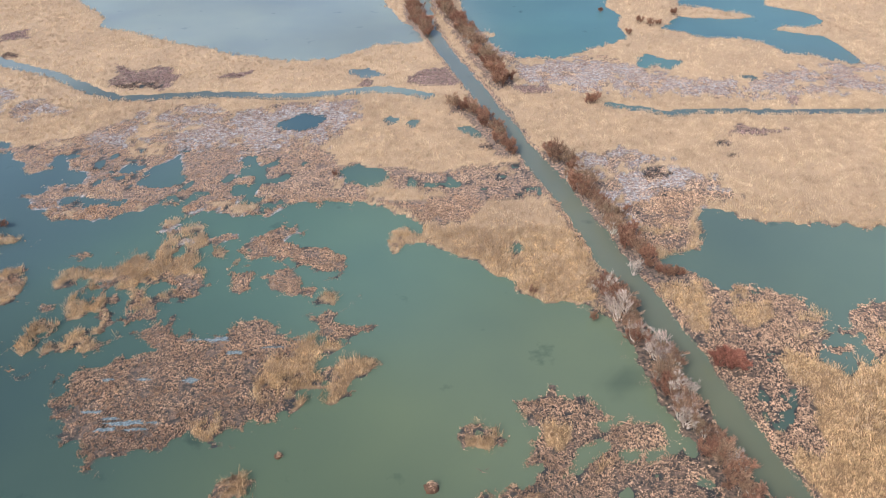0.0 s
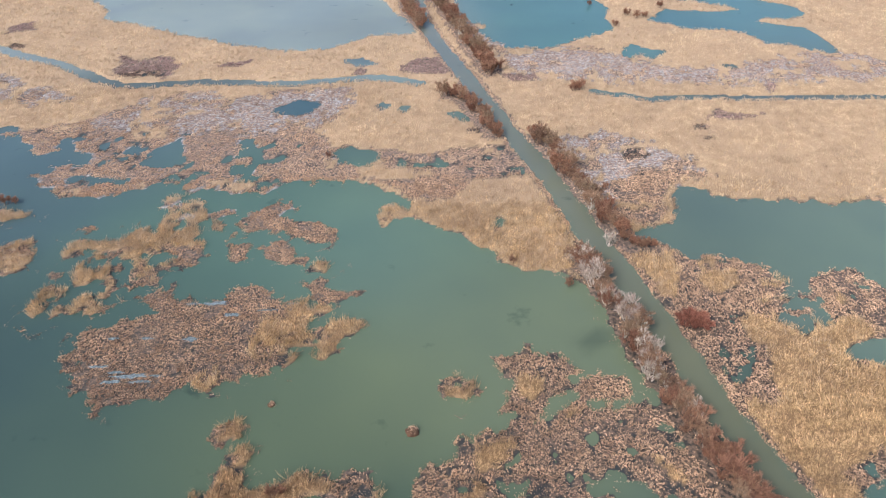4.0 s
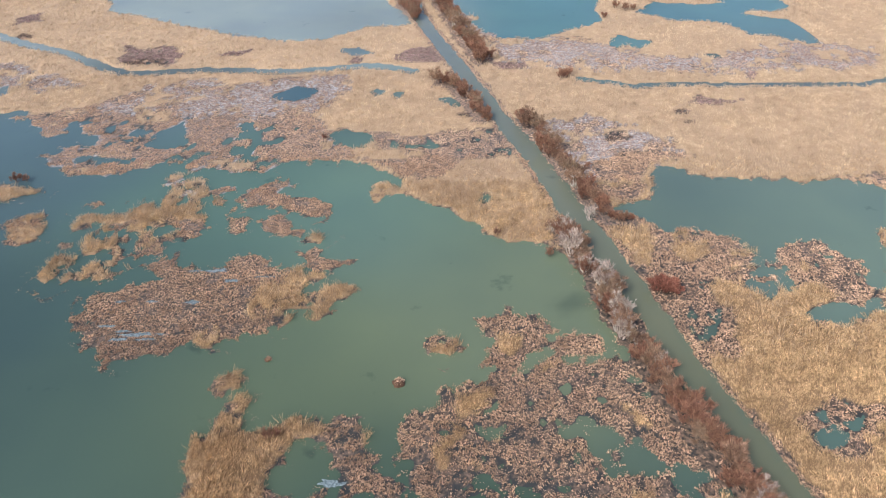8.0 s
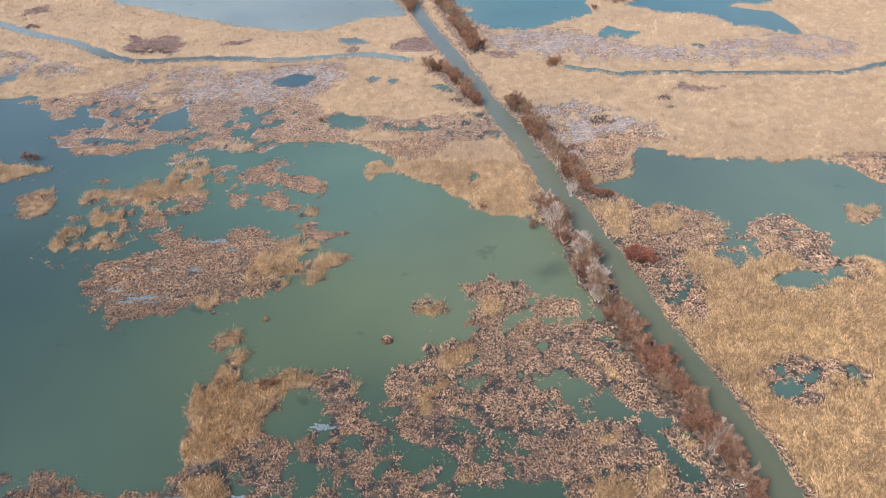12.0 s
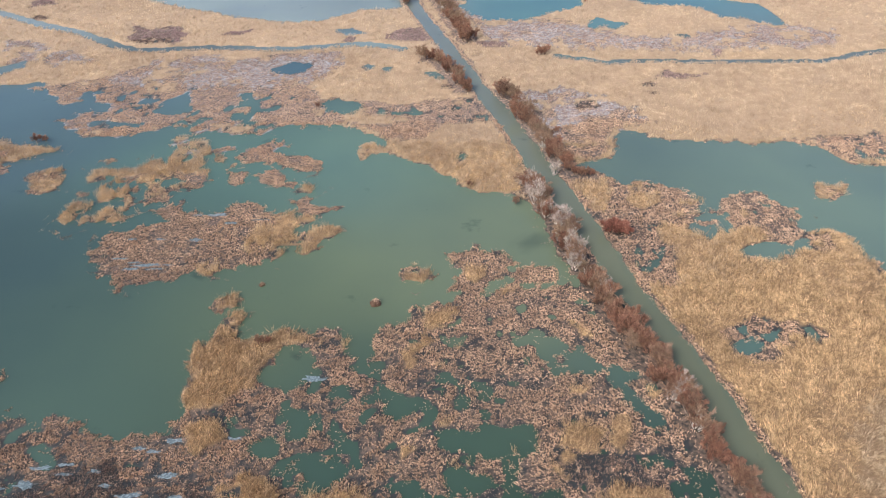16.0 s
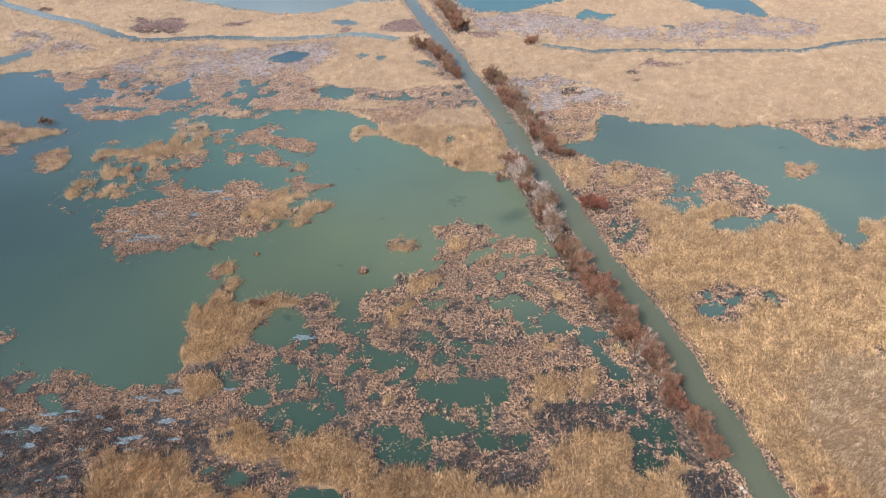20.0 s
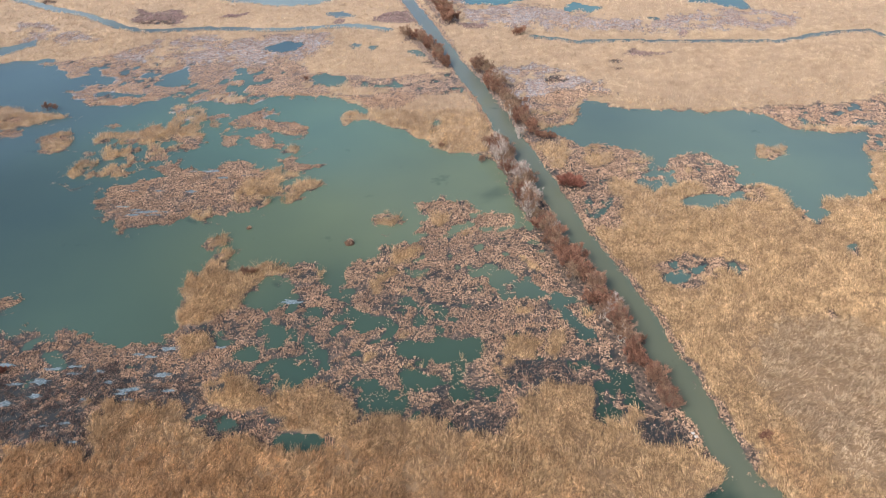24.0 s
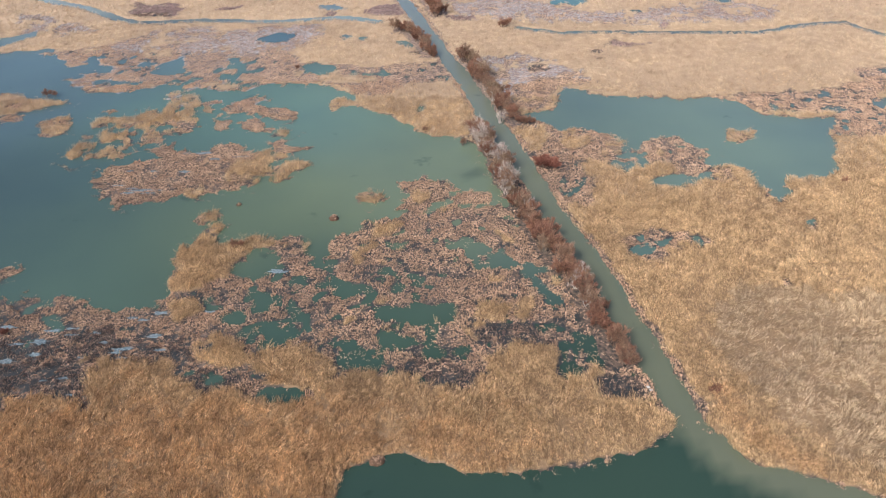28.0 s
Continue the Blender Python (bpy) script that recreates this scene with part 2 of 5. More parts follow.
lay("G", (-51.8, 143.2), (-57.2, 134.1), (-51.3, 134.0), (-44.0, 127.5), (-36.4, 133.8), (-27.9, 137.1), (-21.9, 138.1), (-29.0, 146.6), (-35.8, 150.4), (-44.9, 148.0), (-55.3, 152.0))
lay("G", (-26.6, 115.1), (-11.6, 113.1), (1.8, 108.3), (10.2, 112.3), (8.8, 116.5), (-9.0, 117.2), (-15.6, 117.2), (-19.4, 126.2), (-27.9, 125.2))
lay("G", (27.7, 114.8), (31.5, 112.9), (39.8, 107.5), (45.4, 109.2), (42.6, 114.6), (36.5, 126.4), (27.7, 124.5))
lay("G", (-22.6, 154.1), (-15.2, 152.7), (-14.0, 160.1), (-24.2, 163.7))
lay("R", (-108.7, 48.1), (-17.3, 47.3), (23.4, 77.1), (43.3, 90.2), (52.0, 97.6), (46.6, 104.0), (40.2, 107.0), (38.7, 112.3), (34.1, 113.2), (28.2, 109.2), (28.7, 116.7), (24.5, 121.9), (14.0, 122.7), (9.5, 117.9), (11.4, 114.1), (8.4, 109.6), (-3.5, 109.2), (-11.5, 112.5), (-25.1, 113.6), (-29.6, 107.8), (-31.6, 103.8), (-42.9, 105.9), (-46.7, 108.0), (-53.1, 107.8), (-58.6, 110.8), (-65.2, 112.7), (-68.0, 117.3), (-73.9, 116.5), (-81.4, 116.6), (-85.8, 113.5), (-81.6, 107.3), (-80.6, 101.5), (-84.3, 104.3), (-94.2, 106.1), (-98.6, 104.4), (-100.5, 103.3), (-153.8, 105.6))
lay("O", (-102.6, 40.2), (-42.2, 39.7), (6.3, 65.9), (17.6, 84.9), (21.3, 95.6), (14.1, 98.3), (-23.7, 101.3), (-49.5, 103.2), (-64.8, 107.1), (-77.0, 108.1), (-80.6, 101.0), (-99.5, 100.9), (-150.6, 101.5))
lay("O", (61.1, 99.0), (64.7, 90.0), (73.0, 84.3), (80.9, 81.6), (73.0, 89.9), (67.4, 97.4), (65.8, 107.2), (61.2, 109.0))
lay("R", (-41.7, 109.0), (-32.3, 108.1), (-28.6, 109.8), (-25.2, 114.6), (-25.7, 118.3), (-29.2, 124.3), (-36.4, 125.0), (-43.2, 123.4), (-47.6, 120.5), (-44.9, 114.8))
lay("R", (-60.0, 117.8), (-52.4, 114.9), (-46.2, 117.6), (-55.2, 126.0), (-63.4, 124.7))
lay("R", (-69.7, 131.0), (-63.7, 136.9), (-66.8, 141.6), (-73.6, 138.9))
lay("R", (13.8, 129.3), (17.3, 133.1), (15.2, 138.8), (11.0, 137.2), (9.5, 130.6))
lay("R", (22.2, 130.4), (23.6, 136.4), (22.2, 141.0), (18.2, 138.3), (18.2, 130.5))
lay("R", (36.9, 128.5), (39.4, 126.4), (40.7, 129.5), (37.7, 132.8))
lay("W", (12.2, 218.9), (10.3, 233.3), (-2.6, 234.9), (-7.0, 238.8), (-12.7, 245.3), (-19.8, 254.1), (-28.1, 256.9), (-33.3, 264.1), (-41.3, 261.5), (-44.4, 258.8), (-44.5, 263.7), (-37.1, 267.4), (-36.6, 273.8), (-44.7, 281.1), (-51.6, 286.2), (-65.4, 286.5), (-77.7, 285.6), (-84.1, 280.8), (-93.6, 279.2), (-106.4, 281.3), (-117.3, 284.6), (-128.8, 281.8), (-134.9, 274.8), (-141.9, 277.3), (-155.7, 281.2), (-167.7, 288.9), (-164.3, 301.8), (-183.2, 314.8), (-192.2, 333.0), (-202.0, 331.7), (-217.0, 328.2), (-355.4, 328.1))
lay("W", (-16.9, 183.0), (-16.0, 200.5), (16.3, 192.6), (22.1, 184.0), (19.3, 194.8), (16.8, 206.1), (13.8, 218.2), (12.2, 229.1), (-120.8, 287.8), (-259.2, 214.6))
lay("W", (-54.3, 180.2), (-54.6, 164.1), (-45.7, 165.1), (-38.4, 160.5), (-35.5, 157.2), (-32.4, 159.9), (-24.5, 164.7), (-9.3, 173.9), (6.8, 178.7), (21.3, 168.5), (27.0, 159.3), (27.3, 167.6), (24.9, 181.4), (22.4, 192.5), (18.0, 204.7), (7.0, 225.4), (-15.9, 225.9), (-44.7, 209.1))
lay("W", (-198.9, 144.2), (-121.5, 144.3), (-111.6, 142.9), (-105.7, 143.5), (-97.4, 140.4), (-93.4, 138.0), (-85.3, 138.3), (-78.3, 137.8), (-76.0, 140.1), (-75.2, 144.8), (-77.1, 149.8), (-75.1, 151.0), (-75.5, 156.2), (-78.3, 161.7), (-76.0, 163.1), (-65.3, 163.8), (-59.7, 165.1), (-54.5, 168.5), (-43.1, 166.9), (-39.2, 163.4), (-36.8, 158.4), (-31.2, 159.6), (-34.4, 163.8), (-33.6, 165.3), (-29.0, 169.6), (-24.6, 169.0), (-22.5, 175.0), (-18.3, 177.7), (-17.0, 185.1), (-44.6, 259.9), (-278.6, 237.2))
lay("W", (-238.0, 316.8), (-221.0, 336.1), (-216.0, 343.2), (-210.8, 353.2), (-213.7, 359.4), (-227.5, 348.5), (-245.2, 329.0))
lay("W", (-61.1, 300.0), (-50.5, 297.7), (-46.8, 303.7), (-50.5, 308.0), (-60.5, 313.2), (-65.8, 309.1))
lay("W", (-49.2, 343.4), (-46.0, 347.9), (-49.5, 350.6), (-52.4, 348.1))
lay("W", (-40.3, 340.1), (-36.8, 345.0), (-40.4, 347.2), (-43.9, 344.3))
lay("W", (-9.1, 254.9), (-5.5, 260.2), (-7.9, 264.1), (-12.0, 259.2))
lay("W", (106.3, 206.2), (106.5, 200.6), (107.2, 193.1), (108.6, 189.6), (111.2, 187.1), (116.5, 193.0), (116.5, 197.7), (119.7, 202.9), (128.9, 202.0), (135.6, 203.8), (140.7, 208.4), (140.2, 215.7), (147.3, 226.4), (148.3, 233.3), (156.1, 242.8), (157.8, 250.3), (148.4, 249.5), (139.5, 249.7), (127.9, 252.0), (125.9, 258.9), (122.1, 264.5), (111.8, 269.3), (99.3, 267.3), (95.2, 269.7), (80.8, 269.4), (67.2, 273.2), (58.3, 277.6), (53.4, 277.7), (48.5, 269.0), (44.7, 258.0), (37.6, 256.5), (29.2, 248.5))
lay("W", (35.4, 247.5), (40.7, 244.9), (44.6, 241.4), (49.6, 237.9), (55.8, 236.3), (59.3, 231.6), (64.1, 229.2), (64.2, 224.8), (68.2, 223.6), (65.2, 219.4), (60.7, 217.3), (60.4, 211.3), (66.4, 211.2), (70.0, 214.0), (74.4, 223.7), (79.3, 226.7), (78.0, 229.9), (82.8, 232.1), (89.6, 229.6), (93.3, 224.2), (96.9, 218.8), (95.9, 212.5), (89.4, 207.9), (81.9, 205.7), (75.6, 204.2), (70.8, 200.5), (75.4, 196.5), (82.9, 199.3), (90.0, 203.7), (95.1, 207.5), (99.1, 210.6), (106.9, 207.3), (122.9, 253.7), (29.5, 251.0))
lay("W", (178.8, 256.1), (187.0, 254.3), (194.4, 267.5), (182.3, 264.9), (176.3, 260.0))
lay("W", (58.9, 159.6), (62.0, 161.5), (64.7, 165.1), (62.1, 165.7), (57.6, 163.2), (54.3, 159.7))
lay("W", (59.9, 155.6), (61.5, 156.8), (59.2, 158.5))
lay("W", (110.9, 169.6), (113.8, 169.6), (117.6, 175.1), (116.9, 178.3), (112.6, 174.8))
lay("W", (-40.5, 104.2), (-37.2, 103.4), (-32.7, 103.3), (-31.3, 107.2), (-34.5, 108.9), (-37.7, 108.5), (-40.5, 109.4), (-42.9, 107.3))
lay("W", (-53.7, 107.8), (-51.3, 109.1), (-52.5, 113.1), (-55.5, 113.7), (-56.2, 110.4))
lay("W", (-60.5, 110.8), (-57.9, 111.5), (-58.4, 115.0), (-62.6, 113.9))
lay("G", (-60.1, 120.3), (-57.3, 121.6), (-58.4, 124.6), (-62.4, 122.5))
lay("L", (-23.5, 51.6), (-11.0, 35.9), (-12.8, 20.7), (3.3, 6.6), (17.3, 13.0), (40.0, 10.6), (61.6, 25.8), (89.9, 35.1), (109.8, 53.1), (107.4, 70.4), (87.3, 79.0), (79.0, 82.3), (73.0, 84.3), (65.7, 86.4), (61.1, 90.0), (58.3, 95.2), (57.4, 99.1), (52.2, 98.3), (49.5, 94.5), (43.7, 91.6), (37.2, 89.4), (29.8, 88.1), (23.7, 87.0), (17.7, 85.5), (9.5, 84.6), (4.9, 85.1), (0.3, 87.2), (-4.4, 88.2), (-8.0, 90.3), (-12.2, 90.0), (-15.7, 89.2), (-19.1, 87.4), (-21.4, 84.0), (-22.3, 79.9), (-23.7, 66.1))
lay("b", (-11.2, 193.3), (-10.8, 190.1), (-9.3, 186.8), (-2.5, 186.1), (0.8, 189.6), (4.0, 194.1), (7.3, 197.2), (0.2, 202.6), (-11.6, 202.5), (-15.9, 197.6))
lay("b", (-16.1, 182.4), (-10.7, 180.8), (-4.4, 183.0), (-3.1, 185.8), (-8.5, 190.5), (-13.8, 189.6), (-18.0, 184.5))
lay("b", (2.3, 187.4), (7.5, 186.4), (15.2, 186.6), (17.7, 189.6), (17.2, 194.5), (11.7, 196.0), (6.9, 194.5), (1.8, 189.6))
lay("B", (-33.3, 160.7), (-36.6, 157.8), (-39.1, 160.5), (-47.6, 157.7), (-42.8, 144.6), (-30.9, 133.6), (26.9, 132.7), (29.1, 143.4), (24.3, 151.0), (21.1, 162.0), (23.7, 164.2), (26.0, 168.8), (23.2, 177.5), (21.2, 183.7), (15.8, 186.5), (1.7, 186.3), (-4.2, 183.7), (-10.8, 180.1), (-15.3, 177.1), (-18.0, 179.9), (-22.8, 178.0), (-23.1, 174.2), (-26.5, 172.5), (-30.9, 169.0), (-34.5, 166.4))
lay("B", (-54.3, 162.6), (-48.0, 160.5), (-44.9, 159.2), (-39.4, 160.4), (-38.8, 163.8), (-43.2, 169.0), (-50.9, 169.4), (-58.4, 164.6))
lay("G", (-53.1, 141.0), (-46.6, 133.9), (-35.7, 130.4), (-31.5, 140.7), (-32.2, 148.2), (-38.2, 152.3), (-47.1, 154.5), (-56.6, 151.4))
lay("G", (2.3, 160.1), (4.3, 157.9), (7.0, 155.3), (11.8, 153.5), (17.3, 151.8), (20.4, 153.4), (26.2, 153.3), (27.4, 159.7), (22.2, 159.8), (19.6, 157.2), (17.9, 160.9), (12.9, 162.6), (10.1, 164.4), (6.4, 165.2), (3.3, 163.4))
lay("W", (20.4, 153.4), (24.3, 151.1), (26.2, 146.1), (30.5, 145.4), (29.3, 151.2), (27.7, 161.4), (21.1, 162.0))
lay("B", (10.5, 157.1), (12.5, 156.7), (14.0, 159.2), (11.9, 160.5), (10.0, 159.0))
lay("W", (-16.9, 153.8), (-15.4, 151.7), (-11.2, 150.1), (-8.4, 147.6), (-4.5, 148.6), (-4.1, 150.7), (-7.6, 152.8), (-8.2, 155.3), (-13.3, 153.6), (-11.8, 155.0), (-14.7, 157.1), (-16.9, 156.1))
lay("W", (-10.2, 166.6), (-7.1, 168.2), (-9.4, 169.9), (-13.2, 169.0))
lay("W", (-33.0, 142.5), (-30.8, 140.1), (-26.7, 139.5), (-24.1, 141.3), (-23.6, 144.2), (-25.2, 147.7), (-28.8, 149.8), (-32.2, 148.2))
lay("W", (-17.6, 133.2), (-15.3, 131.2), (-11.4, 130.6), (-8.2, 129.8), (-5.0, 131.0), (-0.5, 130.5), (1.8, 128.0), (3.4, 131.2), (5.2, 136.5), (3.3, 137.4), (0.7, 138.7), (-4.6, 139.3), (-9.3, 138.9), (-11.3, 137.3), (-16.0, 136.8), (-17.9, 135.1))
lay("W", (-16.1, 119.2), (-14.6, 118.3), (-13.4, 120.8), (-10.4, 119.7), (-8.5, 121.2), (-7.1, 125.1), (-10.2, 128.0), (-13.4, 126.8), (-15.9, 127.6))
lay("W", (-2.0, 117.4), (1.4, 116.0), (5.1, 117.3), (6.8, 119.6), (5.0, 122.2), (2.7, 123.1), (-1.7, 122.3), (-4.3, 119.8))
lay("G", (-22.9, 129.7), (-21.1, 131.4), (-22.4, 133.5), (-24.3, 132.7))
lay("W", (-16.1, 114.8), (-14.0, 112.7), (-11.6, 114.1), (-12.2, 117.7), (-16.4, 117.5))
lay("W", (-58.2, 152.5), (-52.2, 151.1), (-47.1, 154.3), (-46.0, 162.0), (-50.1, 164.1), (-57.6, 163.8), (-62.2, 161.2))
lay("G", (-49.1, 137.4), (-45.5, 135.2), (-41.6, 135.5), (-43.8, 137.3), (-45.3, 142.7), (-49.1, 140.9))
lay("G", (-57.8, 133.0), (-54.0, 132.3), (-49.4, 131.4), (-50.6, 134.8), (-54.9, 136.6), (-58.6, 135.4))
lay("W", (-46.6, 126.5), (-44.8, 123.7), (-39.9, 123.9), (-38.6, 128.0), (-42.3, 131.8), (-46.0, 130.5))
lay("R", (-9.0, 187.4), (-4.3, 188.2), (-5.5, 194.6), (-10.1, 194.1))
lay("R", (-25.1, 169.5), (-22.3, 167.8), (-23.3, 172.2), (-25.7, 173.0))
lay("R", (-20.9, 168.0), (-16.0, 168.2), (-15.5, 171.6), (-21.7, 170.5))
lay("W", (59.6, 219.3), (59.3, 210.5), (64.2, 208.1), (74.4, 205.1), (70.6, 201.5), (72.2, 197.4), (79.0, 197.2), (87.3, 198.5), (92.8, 203.5), (98.9, 217.6), (92.9, 231.8), (86.0, 234.0), (76.8, 227.6), (73.1, 226.2), (69.0, 225.9), (64.6, 228.6), (62.6, 236.1))
lay("B", (30.6, 241.3), (40.2, 231.3), (49.8, 212.5), (59.3, 210.5), (63.5, 221.6), (69.2, 226.3), (62.7, 236.4), (53.4, 240.6), (45.4, 241.2), (36.6, 249.3), (25.6, 247.4))
lay("F", (25.9, 238.6), (28.9, 223.9), (32.7, 217.6), (33.4, 206.3), (33.8, 199.9), (35.9, 191.1), (37.4, 185.2), (49.6, 184.8), (50.2, 193.5), (46.1, 201.7), (50.5, 210.2), (59.3, 210.5), (59.0, 214.5), (60.1, 220.5), (64.0, 222.9), (63.0, 226.5), (59.0, 232.8), (52.1, 236.4), (43.5, 237.4), (35.7, 245.6), (26.2, 244.4))
lay("B", (35.4, 193.9), (39.6, 188.2), (51.4, 189.7), (57.0, 204.5), (49.7, 208.0), (36.2, 206.2))
lay("B", (38.2, 221.1), (43.1, 222.2), (44.9, 233.9), (40.9, 236.8))
lay("R", (26.9, 235.8), (28.9, 223.9), (33.4, 223.1), (37.2, 227.5), (40.9, 236.8), (38.7, 241.1), (33.5, 243.4), (26.1, 241.5))
lay("R", (43.0, 227.3), (46.1, 222.1), (49.8, 217.2), (56.2, 218.2), (62.0, 223.5), (62.8, 228.0), (58.3, 230.8), (51.3, 233.7), (43.9, 231.9))
lay("R", (41.4, 213.9), (43.9, 215.0), (44.3, 218.5), (42.7, 221.0))
lay("R", (48.3, 205.8), (51.4, 202.6), (50.2, 193.5), (48.3, 184.9), (51.8, 180.8), (89.5, 179.8), (101.5, 200.1), (87.1, 199.5), (79.3, 197.7), (70.9, 198.9), (71.8, 202.5), (82.7, 206.0), (83.5, 212.1), (73.5, 213.0), (64.4, 208.7), (59.3, 210.5), (55.9, 215.2), (50.5, 214.8))
lay("B", (72.9, 225.8), (74.9, 221.3), (72.2, 217.7), (73.8, 213.5), (81.5, 211.0), (80.0, 205.0), (87.9, 203.7), (95.3, 210.1), (93.6, 215.3), (98.2, 217.6), (94.4, 225.4), (92.6, 231.4), (85.7, 233.6), (78.8, 232.5), (78.4, 227.8), (73.3, 226.0))
lay("B", (67.8, 220.9), (72.4, 220.8), (74.6, 222.6), (71.4, 224.1), (67.8, 223.0))
lay("B", (68.2, 214.3), (71.2, 215.4), (69.9, 218.6), (66.4, 217.5))
lay("W", (71.6, 196.5), (78.3, 196.3), (85.2, 197.7), (89.1, 202.6), (85.8, 203.7), (75.2, 203.8), (70.6, 201.5))
lay("G", (37.6, 203.5), (37.9, 198.8), (37.4, 195.8), (41.5, 191.8), (47.0, 192.2), (51.2, 196.4), (50.3, 201.5), (54.2, 204.6), (48.8, 205.3), (43.5, 206.5))
lay("W", (43.7, 202.8), (46.3, 202.2), (47.9, 204.8), (43.8, 205.4))
lay("G", (38.7, 228.7), (39.6, 223.6), (43.4, 226.0), (43.9, 233.2), (41.3, 235.4))
lay("B", (25.7, 243.7), (35.7, 246.6), (43.1, 239.2), (47.6, 239.0), (60.2, 235.7), (60.8, 230.9), (64.2, 228.0), (65.0, 224.4), (60.5, 221.0), (60.2, 211.9), (55.4, 212.8), (51.6, 213.7), (50.0, 209.0), (54.3, 204.3), (52.2, 198.5), (51.1, 193.0), (46.9, 184.1), (37.0, 184.4), (35.1, 196.2), (33.2, 204.9), (34.9, 209.4), (31.3, 219.3), (29.5, 230.0))
lay("R", (26.8, 240.6), (31.3, 242.5), (38.2, 242.3), (40.9, 237.2), (38.3, 227.9), (35.3, 222.6), (31.3, 223.6), (28.9, 231.8))
lay("R", (44.3, 231.4), (50.4, 233.1), (55.9, 232.9), (55.2, 227.4), (49.9, 224.5), (46.9, 225.3), (44.2, 227.3))
lay("R", (51.9, 214.5), (56.0, 214.4), (58.0, 208.8), (63.4, 207.1), (54.8, 202.8), (49.9, 205.9), (50.0, 210.6))
lay("G", (41.5, 204.7), (46.7, 205.3), (51.6, 204.4), (47.9, 197.2), (42.2, 191.7), (38.9, 193.1), (39.3, 198.9))
lay("B", (63.8, 227.1), (67.2, 227.4), (69.6, 225.2), (65.0, 223.2))
lay("B", (67.1, 222.0), (71.5, 224.0), (74.6, 222.9), (72.8, 219.8), (68.4, 219.6))
lay("B", (62.2, 217.2), (66.3, 218.3), (69.0, 217.9), (67.3, 214.6), (63.5, 213.7))
lay("W", (-364.6, 700.0), (-238.5, 512.6), (-223.8, 495.9), (-210.0, 480.2), (-210.8, 466.1), (-189.4, 456.2), (-164.7, 442.4), (-142.1, 431.8), (-131.9, 423.6), (-108.7, 416.7), (-94.7, 412.5), (-79.0, 415.5), (-66.3, 426.3), (-58.4, 433.9), (-44.3, 433.3), (-36.4, 437.0), (-37.3, 448.4), (-43.4, 461.9), (-49.7, 471.5), (-58.8, 502.4), (-90.6, 700.0))
lay("W", (-13.4, 700.0), (-14.1, 474.8), (-5.1, 448.4), (1.1, 445.9), (-4.4, 438.6), (2.8, 423.5), (9.9, 413.4), (20.4, 411.5), (31.1, 411.0), (44.0, 421.8), (56.6, 429.1), (67.5, 436.8), (66.0, 457.2), (72.3, 471.0), (67.3, 491.4), (124.4, 700.0))
lay("W", (98.1, 444.6), (104.0, 435.9), (123.8, 435.0), (134.7, 426.4), (137.4, 413.2), (149.8, 410.4), (156.9, 402.9), (166.3, 396.9), (168.7, 404.5), (168.1, 419.4), (167.5, 435.5), (158.0, 440.1), (146.9, 444.9), (150.8, 451.2), (165.4, 450.6), (176.9, 454.6), (176.9, 468.4), (171.2, 476.5), (158.2, 487.3), (190.8, 572.1), (134.7, 574.9), (108.9, 489.5), (128.3, 480.9), (144.8, 470.2), (143.4, 466.0), (128.7, 463.8), (118.8, 470.9), (102.9, 469.7), (88.6, 451.8))
lay("W", (65.5, 398.0), (73.3, 402.6), (75.5, 396.3), (86.3, 404.2), (76.7, 409.6), (71.2, 414.3), (65.7, 408.6), (62.1, 399.6))
lay("W", (109.0, 381.8), (113.2, 382.9), (111.0, 386.9), (105.5, 385.9))
lay("W", (-195.0, 329.4), (-190.7, 328.3), (-185.5, 319.3), (-177.4, 311.9), (-171.3, 307.3), (-166.9, 312.4), (-168.2, 315.3), (-169.5, 321.8), (-167.1, 320.8), (-163.3, 314.3), (-157.5, 310.0), (-154.5, 309.9), (-152.8, 303.1), (-157.3, 302.1), (-162.7, 303.5), (-165.3, 300.5), (-169.5, 295.0), (-170.7, 291.5), (-165.3, 286.1), (-158.0, 284.1), (-160.0, 280.5), (-171.0, 280.9))
lay("W", (-133.6, 304.0), (-133.6, 307.2), (-129.5, 313.1), (-126.7, 317.3), (-124.4, 320.2), (-122.2, 312.5), (-121.8, 306.8), (-113.9, 301.8), (-122.0, 298.2), (-129.7, 299.3))
lay("W", (-142.3, 311.1), (-140.2, 314.8), (-136.4, 313.8), (-136.2, 309.7), (-140.1, 308.6))
lay("W", (-101.7, 318.5), (-97.4, 319.7), (-95.9, 314.5), (-99.4, 312.5))
lay("W", (-99.9, 305.6), (-99.6, 310.4), (-95.9, 312.4), (-92.8, 309.0), (-94.8, 305.0))
lay("W", (-101.9, 297.2), (-95.3, 299.6), (-92.3, 296.1), (-93.0, 292.8), (-98.9, 293.7))
lay("W", (-96.7, 288.3), (-95.6, 291.8), (-90.1, 292.7), (-88.5, 288.4), (-91.7, 286.4), (-95.4, 286.5))
lay("W", (-155.7, 289.2), (-154.9, 292.4), (-148.6, 292.5), (-141.8, 290.5), (-133.8, 290.6), (-135.5, 287.5), (-143.9, 287.8), (-146.8, 285.8))
lay("I", (-105.8, 287.5), (-100.6, 289.1), (-89.0, 287.0), (-89.1, 282.8), (-93.3, 280.9), (-101.7, 281.9))
lay("I", (-146.4, 326.7), (-142.6, 331.2), (-134.6, 329.5), (-129.4, 323.0), (-134.6, 319.7), (-141.9, 319.9))
lay("R", (102.9, 469.7), (125.4, 463.0), (142.6, 467.9), (129.8, 471.5), (115.1, 479.1), (98.4, 475.8))
